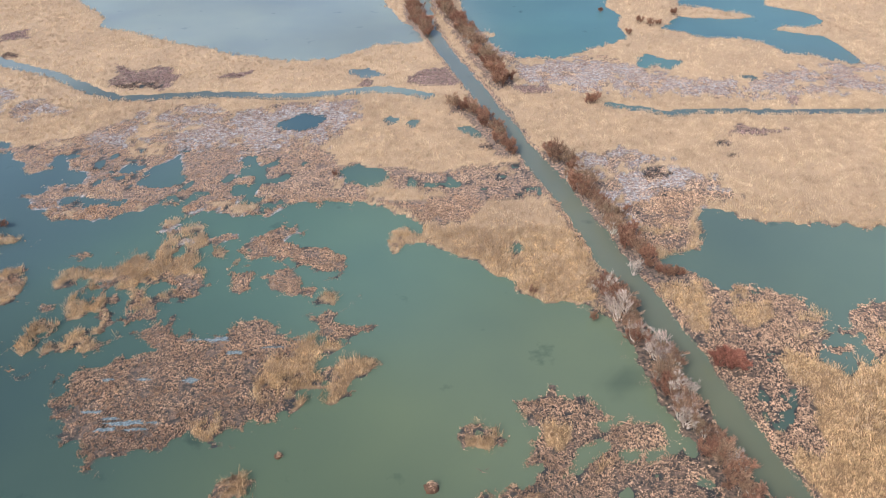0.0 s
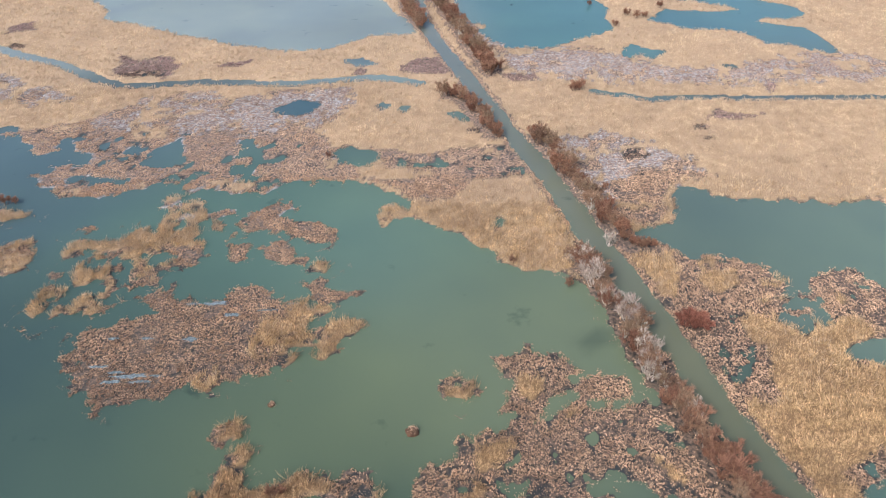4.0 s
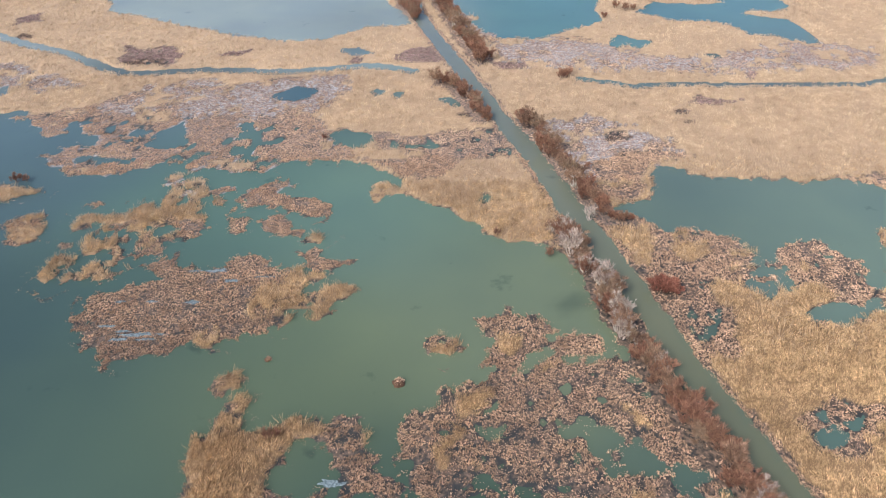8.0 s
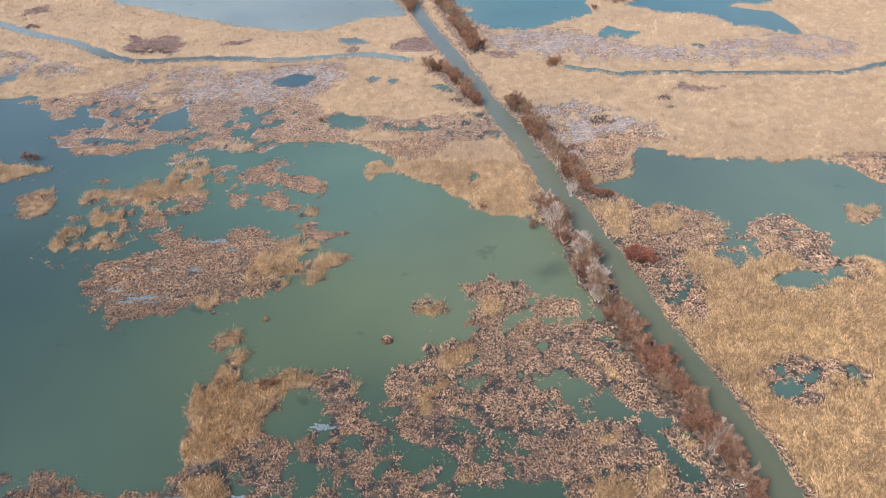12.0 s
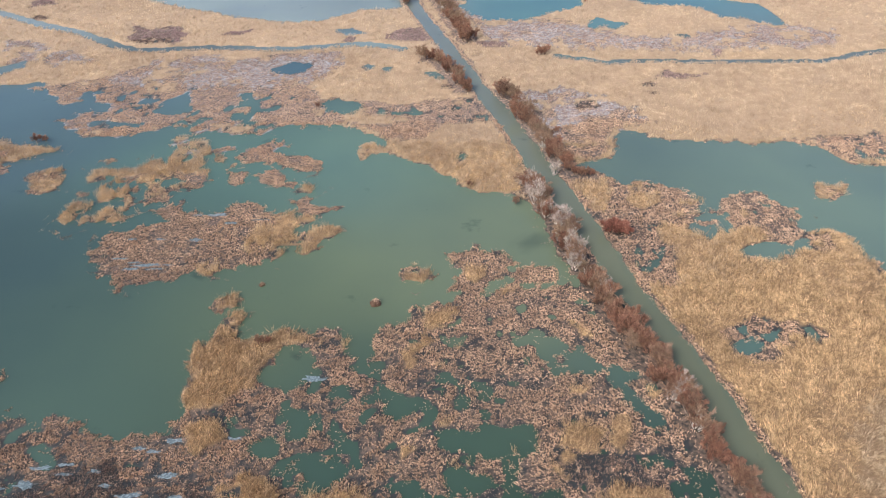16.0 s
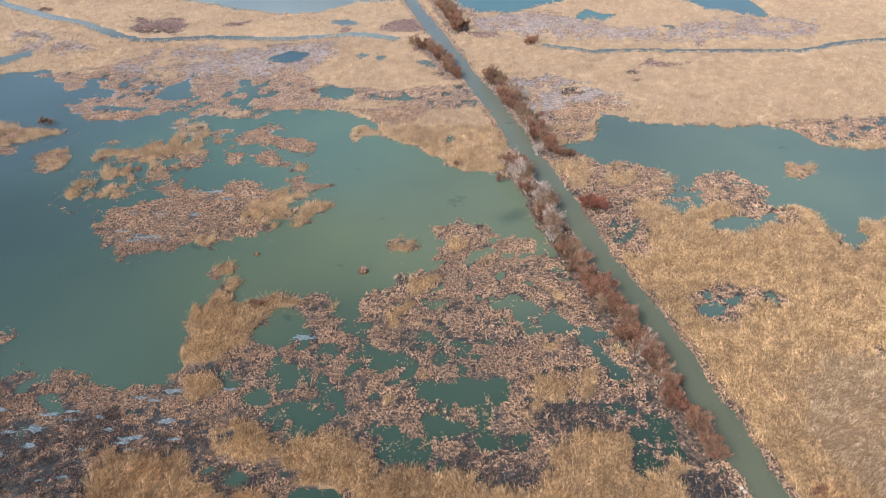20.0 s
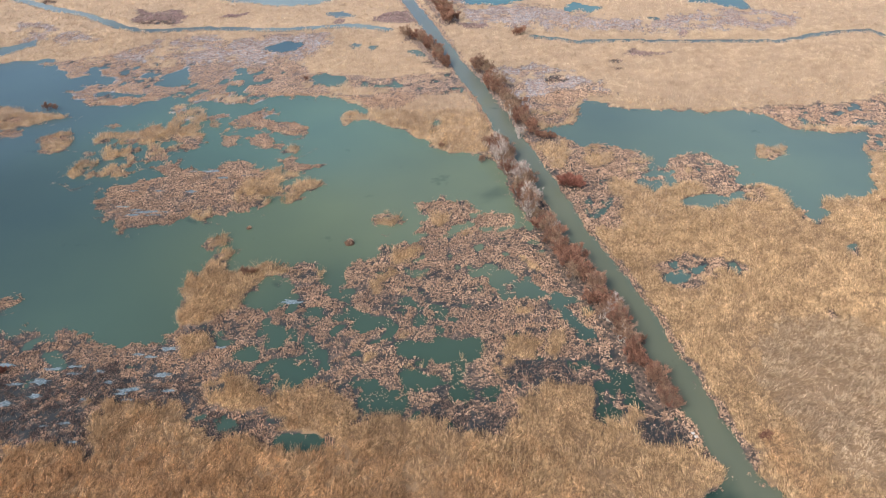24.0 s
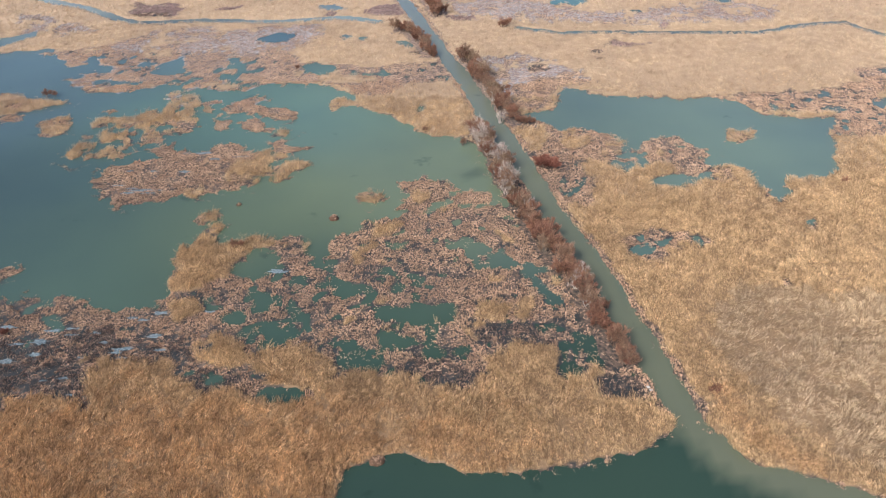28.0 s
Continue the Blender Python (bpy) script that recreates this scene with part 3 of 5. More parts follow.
lay("b", (-116.8, 202.3), (-116.1, 197.6), (-112.7, 193.4), (-106.5, 190.2), (-102.8, 188.9), (-96.9, 189.2), (-93.7, 190.0), (-93.0, 192.4), (-91.1, 195.1), (-87.6, 197.0), (-85.4, 193.7), (-82.2, 193.6), (-80.9, 195.5), (-74.7, 197.6), (-69.6, 198.7), (-65.2, 204.6), (-61.3, 215.5), (-64.9, 221.3), (-68.1, 223.5), (-73.1, 227.8), (-77.8, 229.1), (-83.0, 230.7), (-86.5, 226.0), (-89.9, 224.3), (-98.5, 224.5), (-99.6, 222.4), (-107.6, 217.9), (-115.5, 215.3), (-119.9, 213.2), (-118.8, 208.3), (-122.3, 205.5))
lay("b", (-105.7, 191.2), (-102.8, 189.6), (-96.9, 189.9), (-93.7, 190.8), (-94.5, 195.3), (-98.3, 193.9), (-104.7, 194.8))
lay("i", (-87.7, 195.4), (-83.9, 192.5), (-80.5, 195.0), (-80.5, 198.2), (-87.7, 198.4))
lay("i", (-85.7, 193.3), (-82.0, 193.1), (-80.0, 196.1), (-81.8, 199.0), (-86.9, 196.7))
lay("b", (-170.2, 251.1), (-170.3, 257.5), (-177.8, 257.2), (-181.0, 251.8))
lay("b", (-173.9, 261.3), (-175.6, 267.9), (-181.0, 267.4), (-182.7, 263.1))
lay("b", (-192.7, 323.5), (-188.4, 328.0), (-195.0, 329.5), (-200.5, 325.8))
lay("b", (-125.8, 150.5), (-122.4, 152.2), (-120.5, 155.5), (-125.9, 157.3), (-128.5, 153.0))
lay("i", (-74.0, 176.0), (-72.6, 173.5), (-75.0, 169.0), (-74.7, 165.6), (-70.0, 164.9), (-66.8, 167.8), (-67.3, 175.0), (-69.7, 181.5), (-74.0, 183.7), (-77.4, 179.5), (-77.9, 176.8))
lay("i", (-75.7, 153.5), (-77.6, 149.3), (-75.7, 143.7), (-70.5, 145.0), (-70.2, 148.5), (-60.0, 149.7), (-58.6, 158.5), (-57.1, 161.7), (-51.0, 165.1), (-51.2, 167.3), (-57.2, 169.0), (-59.9, 165.5), (-65.5, 165.1), (-76.2, 163.5), (-78.9, 161.0))
lay("i", (112.3, 228.7), (117.3, 230.7), (120.8, 236.1), (114.4, 237.8), (109.7, 236.0), (107.3, 230.2))
lay("i", (-44.2, 259.1), (-40.2, 263.1), (-36.5, 266.4), (-38.4, 268.8), (-41.8, 271.8), (-45.6, 269.3), (-46.6, 263.5))
lay("i", (-119.0, 271.5), (-118.1, 276.2), (-116.4, 279.4), (-111.2, 280.2), (-109.6, 277.5), (-103.3, 274.1), (-103.3, 270.3), (-108.7, 271.1), (-113.3, 268.8), (-117.1, 269.9))
lay("i", (-113.9, 265.2), (-113.3, 268.8), (-108.3, 269.6), (-102.1, 269.4), (-100.1, 264.8), (-103.5, 261.4), (-108.9, 262.7), (-110.4, 259.3), (-113.1, 257.2), (-115.2, 259.5), (-113.9, 262.3))
lay("b", (-101.3, 269.4), (-96.5, 271.4), (-91.4, 270.6), (-91.2, 266.9), (-95.1, 265.2), (-99.1, 264.2))
lay("b", (-91.7, 261.6), (-88.7, 267.4), (-85.7, 269.8), (-83.1, 275.0), (-74.9, 273.8), (-70.8, 269.3), (-77.3, 266.4), (-74.3, 264.0), (-67.2, 261.4), (-60.0, 257.7), (-57.8, 251.6), (-63.4, 251.0), (-70.9, 252.6), (-75.1, 258.2), (-81.8, 258.4), (-85.5, 255.7), (-89.4, 258.7))
lay("i", (-98.5, 258.4), (-97.2, 263.5), (-94.3, 261.7), (-94.5, 257.1))
lay("i", (-122.9, 256.9), (-122.2, 259.7), (-117.2, 259.6), (-112.1, 256.6), (-110.0, 257.9), (-103.7, 259.1), (-100.4, 256.2), (-98.2, 250.7), (-96.5, 245.5), (-98.2, 241.8), (-103.3, 240.7), (-105.2, 244.5), (-103.2, 245.7), (-109.6, 248.5), (-111.2, 246.0), (-114.8, 244.8), (-120.3, 245.0), (-124.1, 244.6), (-127.8, 244.0), (-133.0, 249.2), (-138.0, 246.0), (-139.7, 248.1), (-138.4, 250.7), (-132.7, 252.4), (-130.3, 252.5), (-127.0, 250.3), (-123.5, 251.5), (-122.8, 254.2))
lay("b", (-103.3, 248.8), (-98.9, 250.2), (-96.4, 245.5), (-98.1, 241.6), (-103.3, 240.5), (-104.6, 244.0))
lay("i", (-132.8, 242.9), (-130.1, 244.0), (-127.3, 242.7), (-123.8, 243.8), (-119.8, 241.3), (-119.2, 237.6), (-119.4, 234.2), (-124.4, 235.5), (-126.3, 232.6), (-128.9, 231.7), (-129.9, 233.3), (-129.5, 236.8), (-133.6, 235.7), (-136.2, 234.2), (-137.9, 235.9), (-135.9, 239.3), (-132.5, 240.4))
lay("i", (-115.9, 243.6), (-113.0, 244.3), (-109.2, 239.7), (-105.4, 234.9), (-106.7, 232.0), (-110.7, 232.8), (-112.2, 230.6), (-115.2, 232.9), (-115.4, 237.5), (-114.6, 239.9))
lay("i", (-108.3, 242.1), (-105.7, 242.3), (-105.1, 239.4), (-107.5, 239.7))
lay("i", (-120.5, 227.1), (-120.4, 230.8), (-119.2, 233.5), (-116.3, 229.6), (-117.4, 226.6))
lay("i", (-114.5, 224.8), (-114.0, 228.6), (-110.8, 226.6), (-109.7, 222.6), (-112.0, 221.6))
lay("i", (-137.1, 230.2), (-136.1, 232.9), (-131.5, 230.9), (-130.5, 227.4), (-133.9, 227.9), (-134.2, 225.4), (-136.5, 225.0))
lay("i", (-126.7, 223.1), (-125.3, 226.6), (-123.7, 228.1), (-120.1, 224.3), (-115.3, 223.8), (-116.3, 221.1), (-119.5, 219.2), (-122.4, 221.1), (-125.4, 220.6))
lay("i", (-136.9, 219.9), (-137.9, 223.8), (-137.1, 226.3), (-134.7, 223.7), (-132.5, 222.2), (-134.1, 221.2), (-134.3, 219.8))
lay("i", (-130.9, 220.9), (-129.8, 223.6), (-128.3, 221.5), (-129.9, 219.9))
lay("i", (-160.5, 250.1), (-156.6, 251.8), (-153.4, 253.5), (-148.4, 249.7), (-145.5, 245.8), (-147.6, 243.1), (-147.6, 239.7), (-149.8, 238.1), (-155.3, 239.9))
lay("b", (-137.1, 214.7), (-136.6, 216.9), (-134.2, 215.3), (-134.6, 213.4))
lay("b", (-138.5, 260.0), (-136.1, 263.0), (-134.0, 261.2), (-136.5, 257.9))
lay("b", (-90.6, 249.2), (-85.4, 251.7), (-82.6, 250.2), (-84.4, 246.4), (-84.3, 242.9), (-88.5, 242.3))
lay("b", (-79.2, 247.0), (-78.9, 251.5), (-74.3, 252.9), (-71.0, 248.6), (-69.8, 244.7), (-71.7, 241.7), (-74.6, 240.6), (-77.4, 243.1))
lay("b", (-69.9, 244.4), (-65.5, 244.3), (-66.0, 241.3), (-68.6, 241.6))
lay("i", (-64.2, 239.5), (-62.5, 242.9), (-60.0, 240.6), (-59.2, 235.3), (-61.8, 236.8))
lay("b", (-64.3, 230.2), (-61.5, 234.9), (-59.1, 232.3), (-58.6, 228.9), (-54.2, 229.0), (-49.9, 227.6), (-52.4, 225.1), (-57.4, 224.1), (-60.2, 223.2), (-62.6, 225.4))
lay("b", (-92.0, 255.7), (-89.2, 257.8), (-89.0, 253.9), (-91.2, 253.2))
lay("b", (-82.3, 248.1), (-79.8, 250.2), (-79.7, 248.1), (-81.6, 246.8))
lay("i", (-75.9, 212.1), (-73.9, 215.9), (-68.5, 216.7), (-66.4, 221.7), (-56.5, 222.8), (-54.6, 220.3), (-61.6, 217.1), (-59.8, 209.8), (-63.2, 208.8), (-65.0, 211.8), (-68.8, 210.0), (-68.9, 202.9), (-71.0, 200.4), (-75.4, 203.1))
lay("i", (-66.9, 202.8), (-67.1, 208.1), (-64.0, 209.3), (-62.3, 207.1), (-58.4, 207.5), (-57.9, 209.7), (-55.8, 215.3), (-50.3, 217.0), (-45.0, 214.1), (-47.2, 211.1), (-51.8, 209.3), (-54.0, 204.0), (-57.6, 201.4), (-61.7, 202.5), (-65.4, 201.3))
lay("b", (-108.4, 227.2), (-107.4, 231.8), (-103.0, 229.6), (-98.9, 223.5), (-90.6, 222.6), (-87.0, 224.4), (-83.6, 228.6), (-80.7, 232.1), (-73.5, 229.4), (-71.1, 225.0), (-70.4, 219.8), (-74.2, 217.5), (-81.2, 217.7), (-94.3, 219.3), (-103.2, 220.7), (-106.7, 222.9))
lay("B", (-48.9, 122.1), (-53.0, 133.9), (-54.4, 143.7), (-49.0, 159.4), (-33.6, 165.8), (-17.3, 169.7), (26.2, 169.0), (28.9, 158.1), (33.6, 139.1), (33.5, 126.7), (34.1, 115.6), (25.7, 112.3), (10.8, 111.6), (-22.4, 114.6), (-34.0, 121.9))
lay("W", (-90.2, 185.0), (-34.0, 206.1), (22.3, 204.6), (21.7, 190.7), (23.5, 182.2), (18.4, 185.4), (10.0, 186.7), (-0.3, 184.8), (-10.6, 181.0), (-22.6, 179.0), (-26.7, 173.8), (-33.8, 166.8), (-33.5, 159.3), (-39.2, 160.6), (-39.1, 164.4), (-45.8, 168.8), (-53.5, 167.2), (-66.2, 165.8), (-80.6, 166.2))
lay("W", (-90.2, 185.0), (-80.6, 166.2), (-76.1, 154.9), (-74.5, 151.1), (-77.9, 150.5), (-76.2, 143.5), (-80.6, 142.3), (-93.8, 141.3), (-104.1, 166.7))
lay("b", (-15.5, 199.6), (-11.4, 203.0), (-6.7, 203.4), (-2.1, 203.3), (3.1, 201.5), (6.3, 196.7), (3.2, 195.6), (3.5, 192.2), (-0.6, 189.1), (-3.7, 187.0), (-5.3, 185.0), (-8.3, 183.0), (-11.3, 181.7), (-16.8, 183.8), (-16.1, 185.2), (-12.2, 190.4), (-10.5, 193.3), (-12.7, 194.9))
lay("b", (3.3, 190.7), (6.0, 194.4), (10.0, 195.9), (14.4, 195.3), (17.0, 193.0), (16.2, 188.7), (11.5, 186.6), (8.0, 187.8), (4.2, 186.8))
lay("R", (-10.4, 194.8), (-8.1, 195.9), (-3.7, 194.7), (-4.8, 190.3), (-7.2, 187.7), (-9.3, 189.3))
lay("B", (-34.4, 165.9), (-32.5, 167.6), (-28.0, 169.8), (-26.7, 172.8), (-24.7, 173.7), (-22.6, 177.8), (-19.8, 179.7), (-16.2, 180.8), (-12.1, 179.5), (-9.8, 182.0), (-4.7, 183.9), (0.6, 186.9), (4.3, 187.5), (9.8, 185.4), (15.9, 187.0), (20.4, 184.3), (22.8, 182.2), (23.1, 174.4), (25.1, 166.3), (19.1, 163.0), (5.8, 160.8), (-33.4, 158.5), (-34.8, 161.0), (-33.0, 162.6), (-34.4, 164.2))
lay("I", (-20.6, 173.6), (-16.4, 177.3), (-12.4, 175.3), (-11.2, 171.6), (-15.4, 169.0), (-20.7, 169.6))
lay("i", (-78.2, 179.7), (-76.8, 182.7), (-74.4, 184.2), (-72.1, 183.5), (-70.8, 179.6), (-73.6, 177.7), (-76.5, 178.3))
lay("i", (-72.5, 174.8), (-71.0, 178.6), (-68.1, 174.7), (-68.7, 171.1), (-71.2, 171.5))
lay("I", (-74.5, 166.9), (-73.5, 171.6), (-69.2, 170.2), (-68.2, 165.9), (-71.0, 164.3))
lay("R", (-78.7, 162.0), (-78.4, 165.3), (-71.3, 165.4), (-67.8, 167.1), (-65.8, 163.8), (-60.2, 164.8), (-59.3, 159.9), (-62.2, 158.4), (-61.3, 153.8), (-63.5, 150.2), (-67.7, 150.3), (-74.3, 150.4), (-76.1, 154.9), (-76.6, 158.7))
lay("R", (-66.7, 165.0), (-62.7, 167.5), (-59.0, 169.1), (-56.5, 169.9), (-52.5, 168.1), (-52.6, 165.9), (-57.0, 164.8), (-60.5, 162.7), (-64.2, 162.5))
lay("R", (-76.9, 146.3), (-76.9, 149.0), (-74.4, 150.7), (-68.4, 150.6), (-66.7, 146.0), (-70.1, 143.4), (-73.5, 143.2))
lay("B", (-52.5, 168.1), (-47.2, 169.2), (-41.7, 167.0), (-38.8, 164.0), (-40.6, 161.6), (-44.9, 160.7), (-33.5, 159.3), (-29.6, 155.3), (-31.9, 150.9), (-38.9, 148.2), (-43.5, 147.2), (-48.6, 149.8), (-47.3, 154.2), (-48.6, 159.7), (-47.6, 162.1), (-50.5, 164.6))
lay("W", (-60.5, 156.0), (-60.0, 159.9), (-56.6, 162.3), (-50.4, 163.4), (-48.1, 160.5), (-48.0, 156.5), (-49.7, 153.5), (-51.0, 149.9), (-54.2, 147.8), (-56.9, 150.0), (-60.4, 152.3))
lay("W", (-17.0, 134.4), (-15.7, 136.5), (-9.9, 138.2), (-1.1, 139.1), (3.3, 137.3), (3.9, 133.1), (2.3, 130.1), (0.2, 131.1), (-4.0, 131.2), (-8.3, 130.2), (-10.4, 131.3), (-15.5, 132.3))
lay("W", (-16.5, 126.4), (-15.2, 127.7), (-11.7, 127.3), (-8.2, 127.2), (-7.5, 124.3), (-8.8, 122.5), (-12.2, 121.6), (-16.2, 120.7))
lay("W", (-4.7, 121.5), (1.4, 121.4), (5.5, 122.3), (6.0, 119.5), (3.2, 116.9), (-0.7, 116.9), (-4.1, 118.8))
lay("G", (-44.6, 143.5), (-37.5, 146.9), (-31.7, 149.2), (-30.8, 141.1), (-36.6, 140.1), (-37.5, 131.6), (-43.9, 131.7), (-44.1, 136.9))
lay("W", (-31.6, 148.0), (-28.7, 149.6), (-24.5, 145.5), (-23.4, 142.1), (-26.9, 139.9), (-30.7, 140.6))
lay("W", (-47.0, 125.8), (-46.6, 130.7), (-43.9, 131.7), (-39.3, 129.6), (-36.7, 126.7), (-39.7, 123.8), (-43.6, 122.4), (-45.7, 123.0))
lay("W", (-52.9, 140.3), (-51.4, 143.6), (-47.4, 142.4), (-45.1, 138.0), (-47.5, 135.5), (-51.1, 135.5))
lay("W", (-58.0, 134.0), (-55.6, 136.0), (-51.5, 133.9), (-52.4, 131.4), (-55.9, 131.3))
lay("G", (-12.4, 149.3), (-7.1, 150.7), (-4.0, 148.3), (-6.3, 146.2), (-10.8, 146.7))
lay("W", (7.6, 165.1), (10.1, 165.9), (14.0, 163.1), (18.7, 160.9), (20.0, 157.0), (23.0, 155.7), (19.6, 153.2), (14.9, 153.3), (10.2, 153.9), (7.3, 158.5))
lay("B", (9.9, 159.0), (12.2, 160.5), (14.0, 158.4), (12.8, 155.6), (9.8, 155.6))
lay("G", (-22.7, 152.6), (-16.6, 154.5), (-8.7, 153.9), (-10.2, 151.0), (-16.4, 150.6), (-21.8, 151.2))
lay("W", (-40.5, 167.3), (-38.2, 168.6), (-34.0, 168.5), (-33.8, 160.4), (-36.9, 159.2), (-39.7, 161.8))
lay("W", (23.0, 156.2), (26.1, 154.9), (27.5, 148.3), (29.7, 142.5), (33.2, 136.9), (29.7, 137.6), (27.4, 142.5), (24.5, 149.0), (22.5, 151.5))
lay("G", (-28.7, 123.7), (-23.4, 125.5), (-16.2, 120.7), (-14.6, 114.5), (-19.7, 112.8), (-23.7, 114.6), (-27.6, 120.0))
lay("D", (-14.6, 114.5), (-6.7, 117.9), (2.5, 115.5), (9.0, 114.2), (10.0, 110.0), (4.8, 107.6), (-1.6, 108.5), (-6.7, 112.7))
lay("D", (5.8, 129.0), (11.4, 129.0), (18.7, 130.9), (26.7, 127.8), (32.0, 125.7), (25.9, 122.0), (16.4, 122.1), (8.3, 123.2))
lay("G", (28.4, 122.5), (32.1, 122.9), (33.4, 117.4), (28.4, 111.2), (26.1, 112.3), (27.3, 117.5))
lay("D", (35.0, 110.2), (41.2, 112.1), (46.8, 108.7), (46.7, 103.9), (36.9, 104.5))
lay("D", (-62.4, 112.5), (-57.8, 114.7), (-48.7, 114.9), (-47.8, 110.7), (-53.3, 107.2), (-57.9, 108.0))
lay("W", (-56.9, 112.3), (-55.5, 113.5), (-52.6, 112.6), (-52.6, 110.6), (-55.4, 110.4))
lay("R", (8.1, 132.6), (9.2, 137.3), (12.9, 138.9), (17.5, 137.1), (16.2, 131.5), (10.1, 130.6))
lay("R", (20.0, 138.8), (24.2, 140.7), (23.5, 134.9), (20.8, 130.4), (19.3, 132.5))
lay("R", (10.5, 111.6), (11.7, 118.5), (13.6, 121.3), (20.4, 121.7), (27.1, 121.1), (28.4, 119.2), (26.2, 114.0), (22.8, 110.0), (11.2, 109.6))
lay("i", (-26.1, 188.8), (-22.1, 188.5), (-19.3, 192.3), (-23.6, 196.4), (-27.9, 195.4), (-29.4, 191.1))
# canal and creeks: x, y, width
CANAL = [(-48, 560, 6.5), (-36, 500, 6.5), (-33.5, 460, 6.5), (-27.5, 430, 6.5), (-21, 405, 6.5), (-14, 380, 6.5),
         (-6.5, 350, 7), (0, 325, 7), (5, 308, 7), (11.5, 285, 7), (19.5, 250, 8), (25, 229, 8), (28.8, 213, 8),
         (32.5, 194, 7.5), (35.5, 180, 7), (39, 168, 7), (43.5, 154, 7), (45, 146, 7), (47.4, 132, 7),
         (49.3, 126, 7), (51, 115, 7), (54, 99, 6.5), (58, 88, 7)]
CREEK_WEST = [(-282.9, 447.7, 5.2), (-239.6, 418.4, 5.2), (-221.5, 408.4, 5.2), (-204.5, 399.5, 5.2), (-190.1, 389.1, 5.2), (-178.8, 379.3, 5.2), (-166.7, 372.9, 5.2), (-154.5, 372.4, 5.2), (-138.3, 374.8, 5.2), (-121.4, 375.3, 5.2), (-103.8, 372.3, 5.2), (-89.3, 372.3, 5.2), (-72.6, 375.3, 5.2), (-53.2, 377.6, 5.2), (-43.3, 375.4, 5.2), (-33.0, 369.6, 5.2)]
CREEK_EAST = [(39.3, 358.3, 3.6), (52.5, 354.5, 3.6), (62.7, 349.2, 3.6), (74.8, 350.9, 3.6), (117.4, 349.5, 3.6), (137.5, 348.1, 3.6), (163.9, 348.2, 3.6), (184.9, 356.5, 3.6), (202.1, 361.5, 3.6), (215.9, 362.0, 3.6), (218.9, 352.9, 3.6), (226.6, 340.5, 3.6), (241.0, 329.5, 3.6)]

X0, X1, Y0, Y1, STEP = -340.0, 330.0, -34.0, 570.0, 0.5
rng = np.random.default_rng(7)
LATTICE = rng.random((256, 256))


def value_noise(x, y):
    xi, yi = np.floor(x).astype(int), np.floor(y).astype(int)
    fx, fy = x - xi, y - yi
    fx, fy = fx * fx * (3 - 2 * fx), fy * fy * (3 - 2 * fy)
    a, b = LATTICE[xi & 255, yi & 255], LATTICE[(xi + 1) & 255, yi & 255]
    c, d = LATTICE[xi & 255, (yi + 1) & 255], LATTICE[(xi + 1) & 255, (yi + 1) & 255]
    return (a * (1 - fx) + b * fx) * (1 - fy) + (c * (1 - fx) + d * fx) * fy


def fbm(x, y, size, octaves, shift):
    total, amp, norm = 0.0, 1.0, 0.0
    for k in range(octaves):
        f = 2.0 ** k / size
        total = total + amp * value_noise(x * f + shift + 17.3 * k, y * f + 2.7 * shift + 31.7 * k)
        norm, amp = norm + amp, amp * 0.55
    return total / norm - 0.5


def inside(poly, x, y):
    res = np.zeros(x.shape, bool)
    px, py = poly[-1]
    for qx, qy in poly:
        if qy != py:
            res ^= ((qy > y) != (py > y)) & (x < (px - qx) * (y - qy) / (py - qy) + qx)
        px, py = qx, qy
    return res


gx, gy = np.meshgrid(np.arange(X0, X1, STEP), np.arange(Y0, Y1, STEP), indexing="ij")
rough_x = fbm(gx, gy, 5.0, 4, 3.1)
rough_y = fbm(gx, gy, 5.0, 4, 57.2)
rough_x += 0.45 * fbm(gx, gy, 1.7, 2, 21.0)
rough_y += 0.45 * fbm(gx, gy, 1.7, 2, 77.0)
KIND = np.full(gx.shape, ord("R"), np.uint8)
ISLET = np.zeros(gx.shape, np.int16)


def paint(kind, poly, reach, islet=0):
    """Fill an outline whose edge is broken up by noise."""
    xs, ys = [p[0] for p in poly], [p[1] for p in poly]
    extent = 0.0
    for (ax, ay), (bx, by) in zip(poly, poly[1:] + poly[:1]):
        extent += (ax * by - bx * ay) / 2
    reach = min(reach, 0.30 * math.sqrt(abs(extent)))
    i0, i1 = (int(max(0, (v - X0) / STEP)) for v in (min(xs) - 6, max(xs) + 6))
    j0, j1 = (int(max(0, (v - Y0) / STEP)) for v in (min(ys) - 6, max(ys) + 6))
    s = (slice(i0, i1), slice(j0, j1))
    hit = inside(poly, gx[s] + reach * rough_x[s], gy[s] + reach * 1.4 * rough_y[s])
    KIND[s][hit] = ord(kind)
    ISLET[s][hit] = islet


def band(line):
    """The outline of a channel along a centre line of x, y, width."""
    left, right = [], []
    for k, (x, y, w) in enumerate(line):
        ax, ay, _ = line[max(k - 1, 0)]
        bx, by, _ = line[min(k + 1, len(line) - 1)]
        d = math.hypot(bx - ax, by - ay)
        nx, ny = -(by - ay) / d * w / 2, (bx - ax) / d * w / 2
        left.append((x + nx, y + ny))
        right.append((x - nx, y - ny))
    return left + right[::-1]


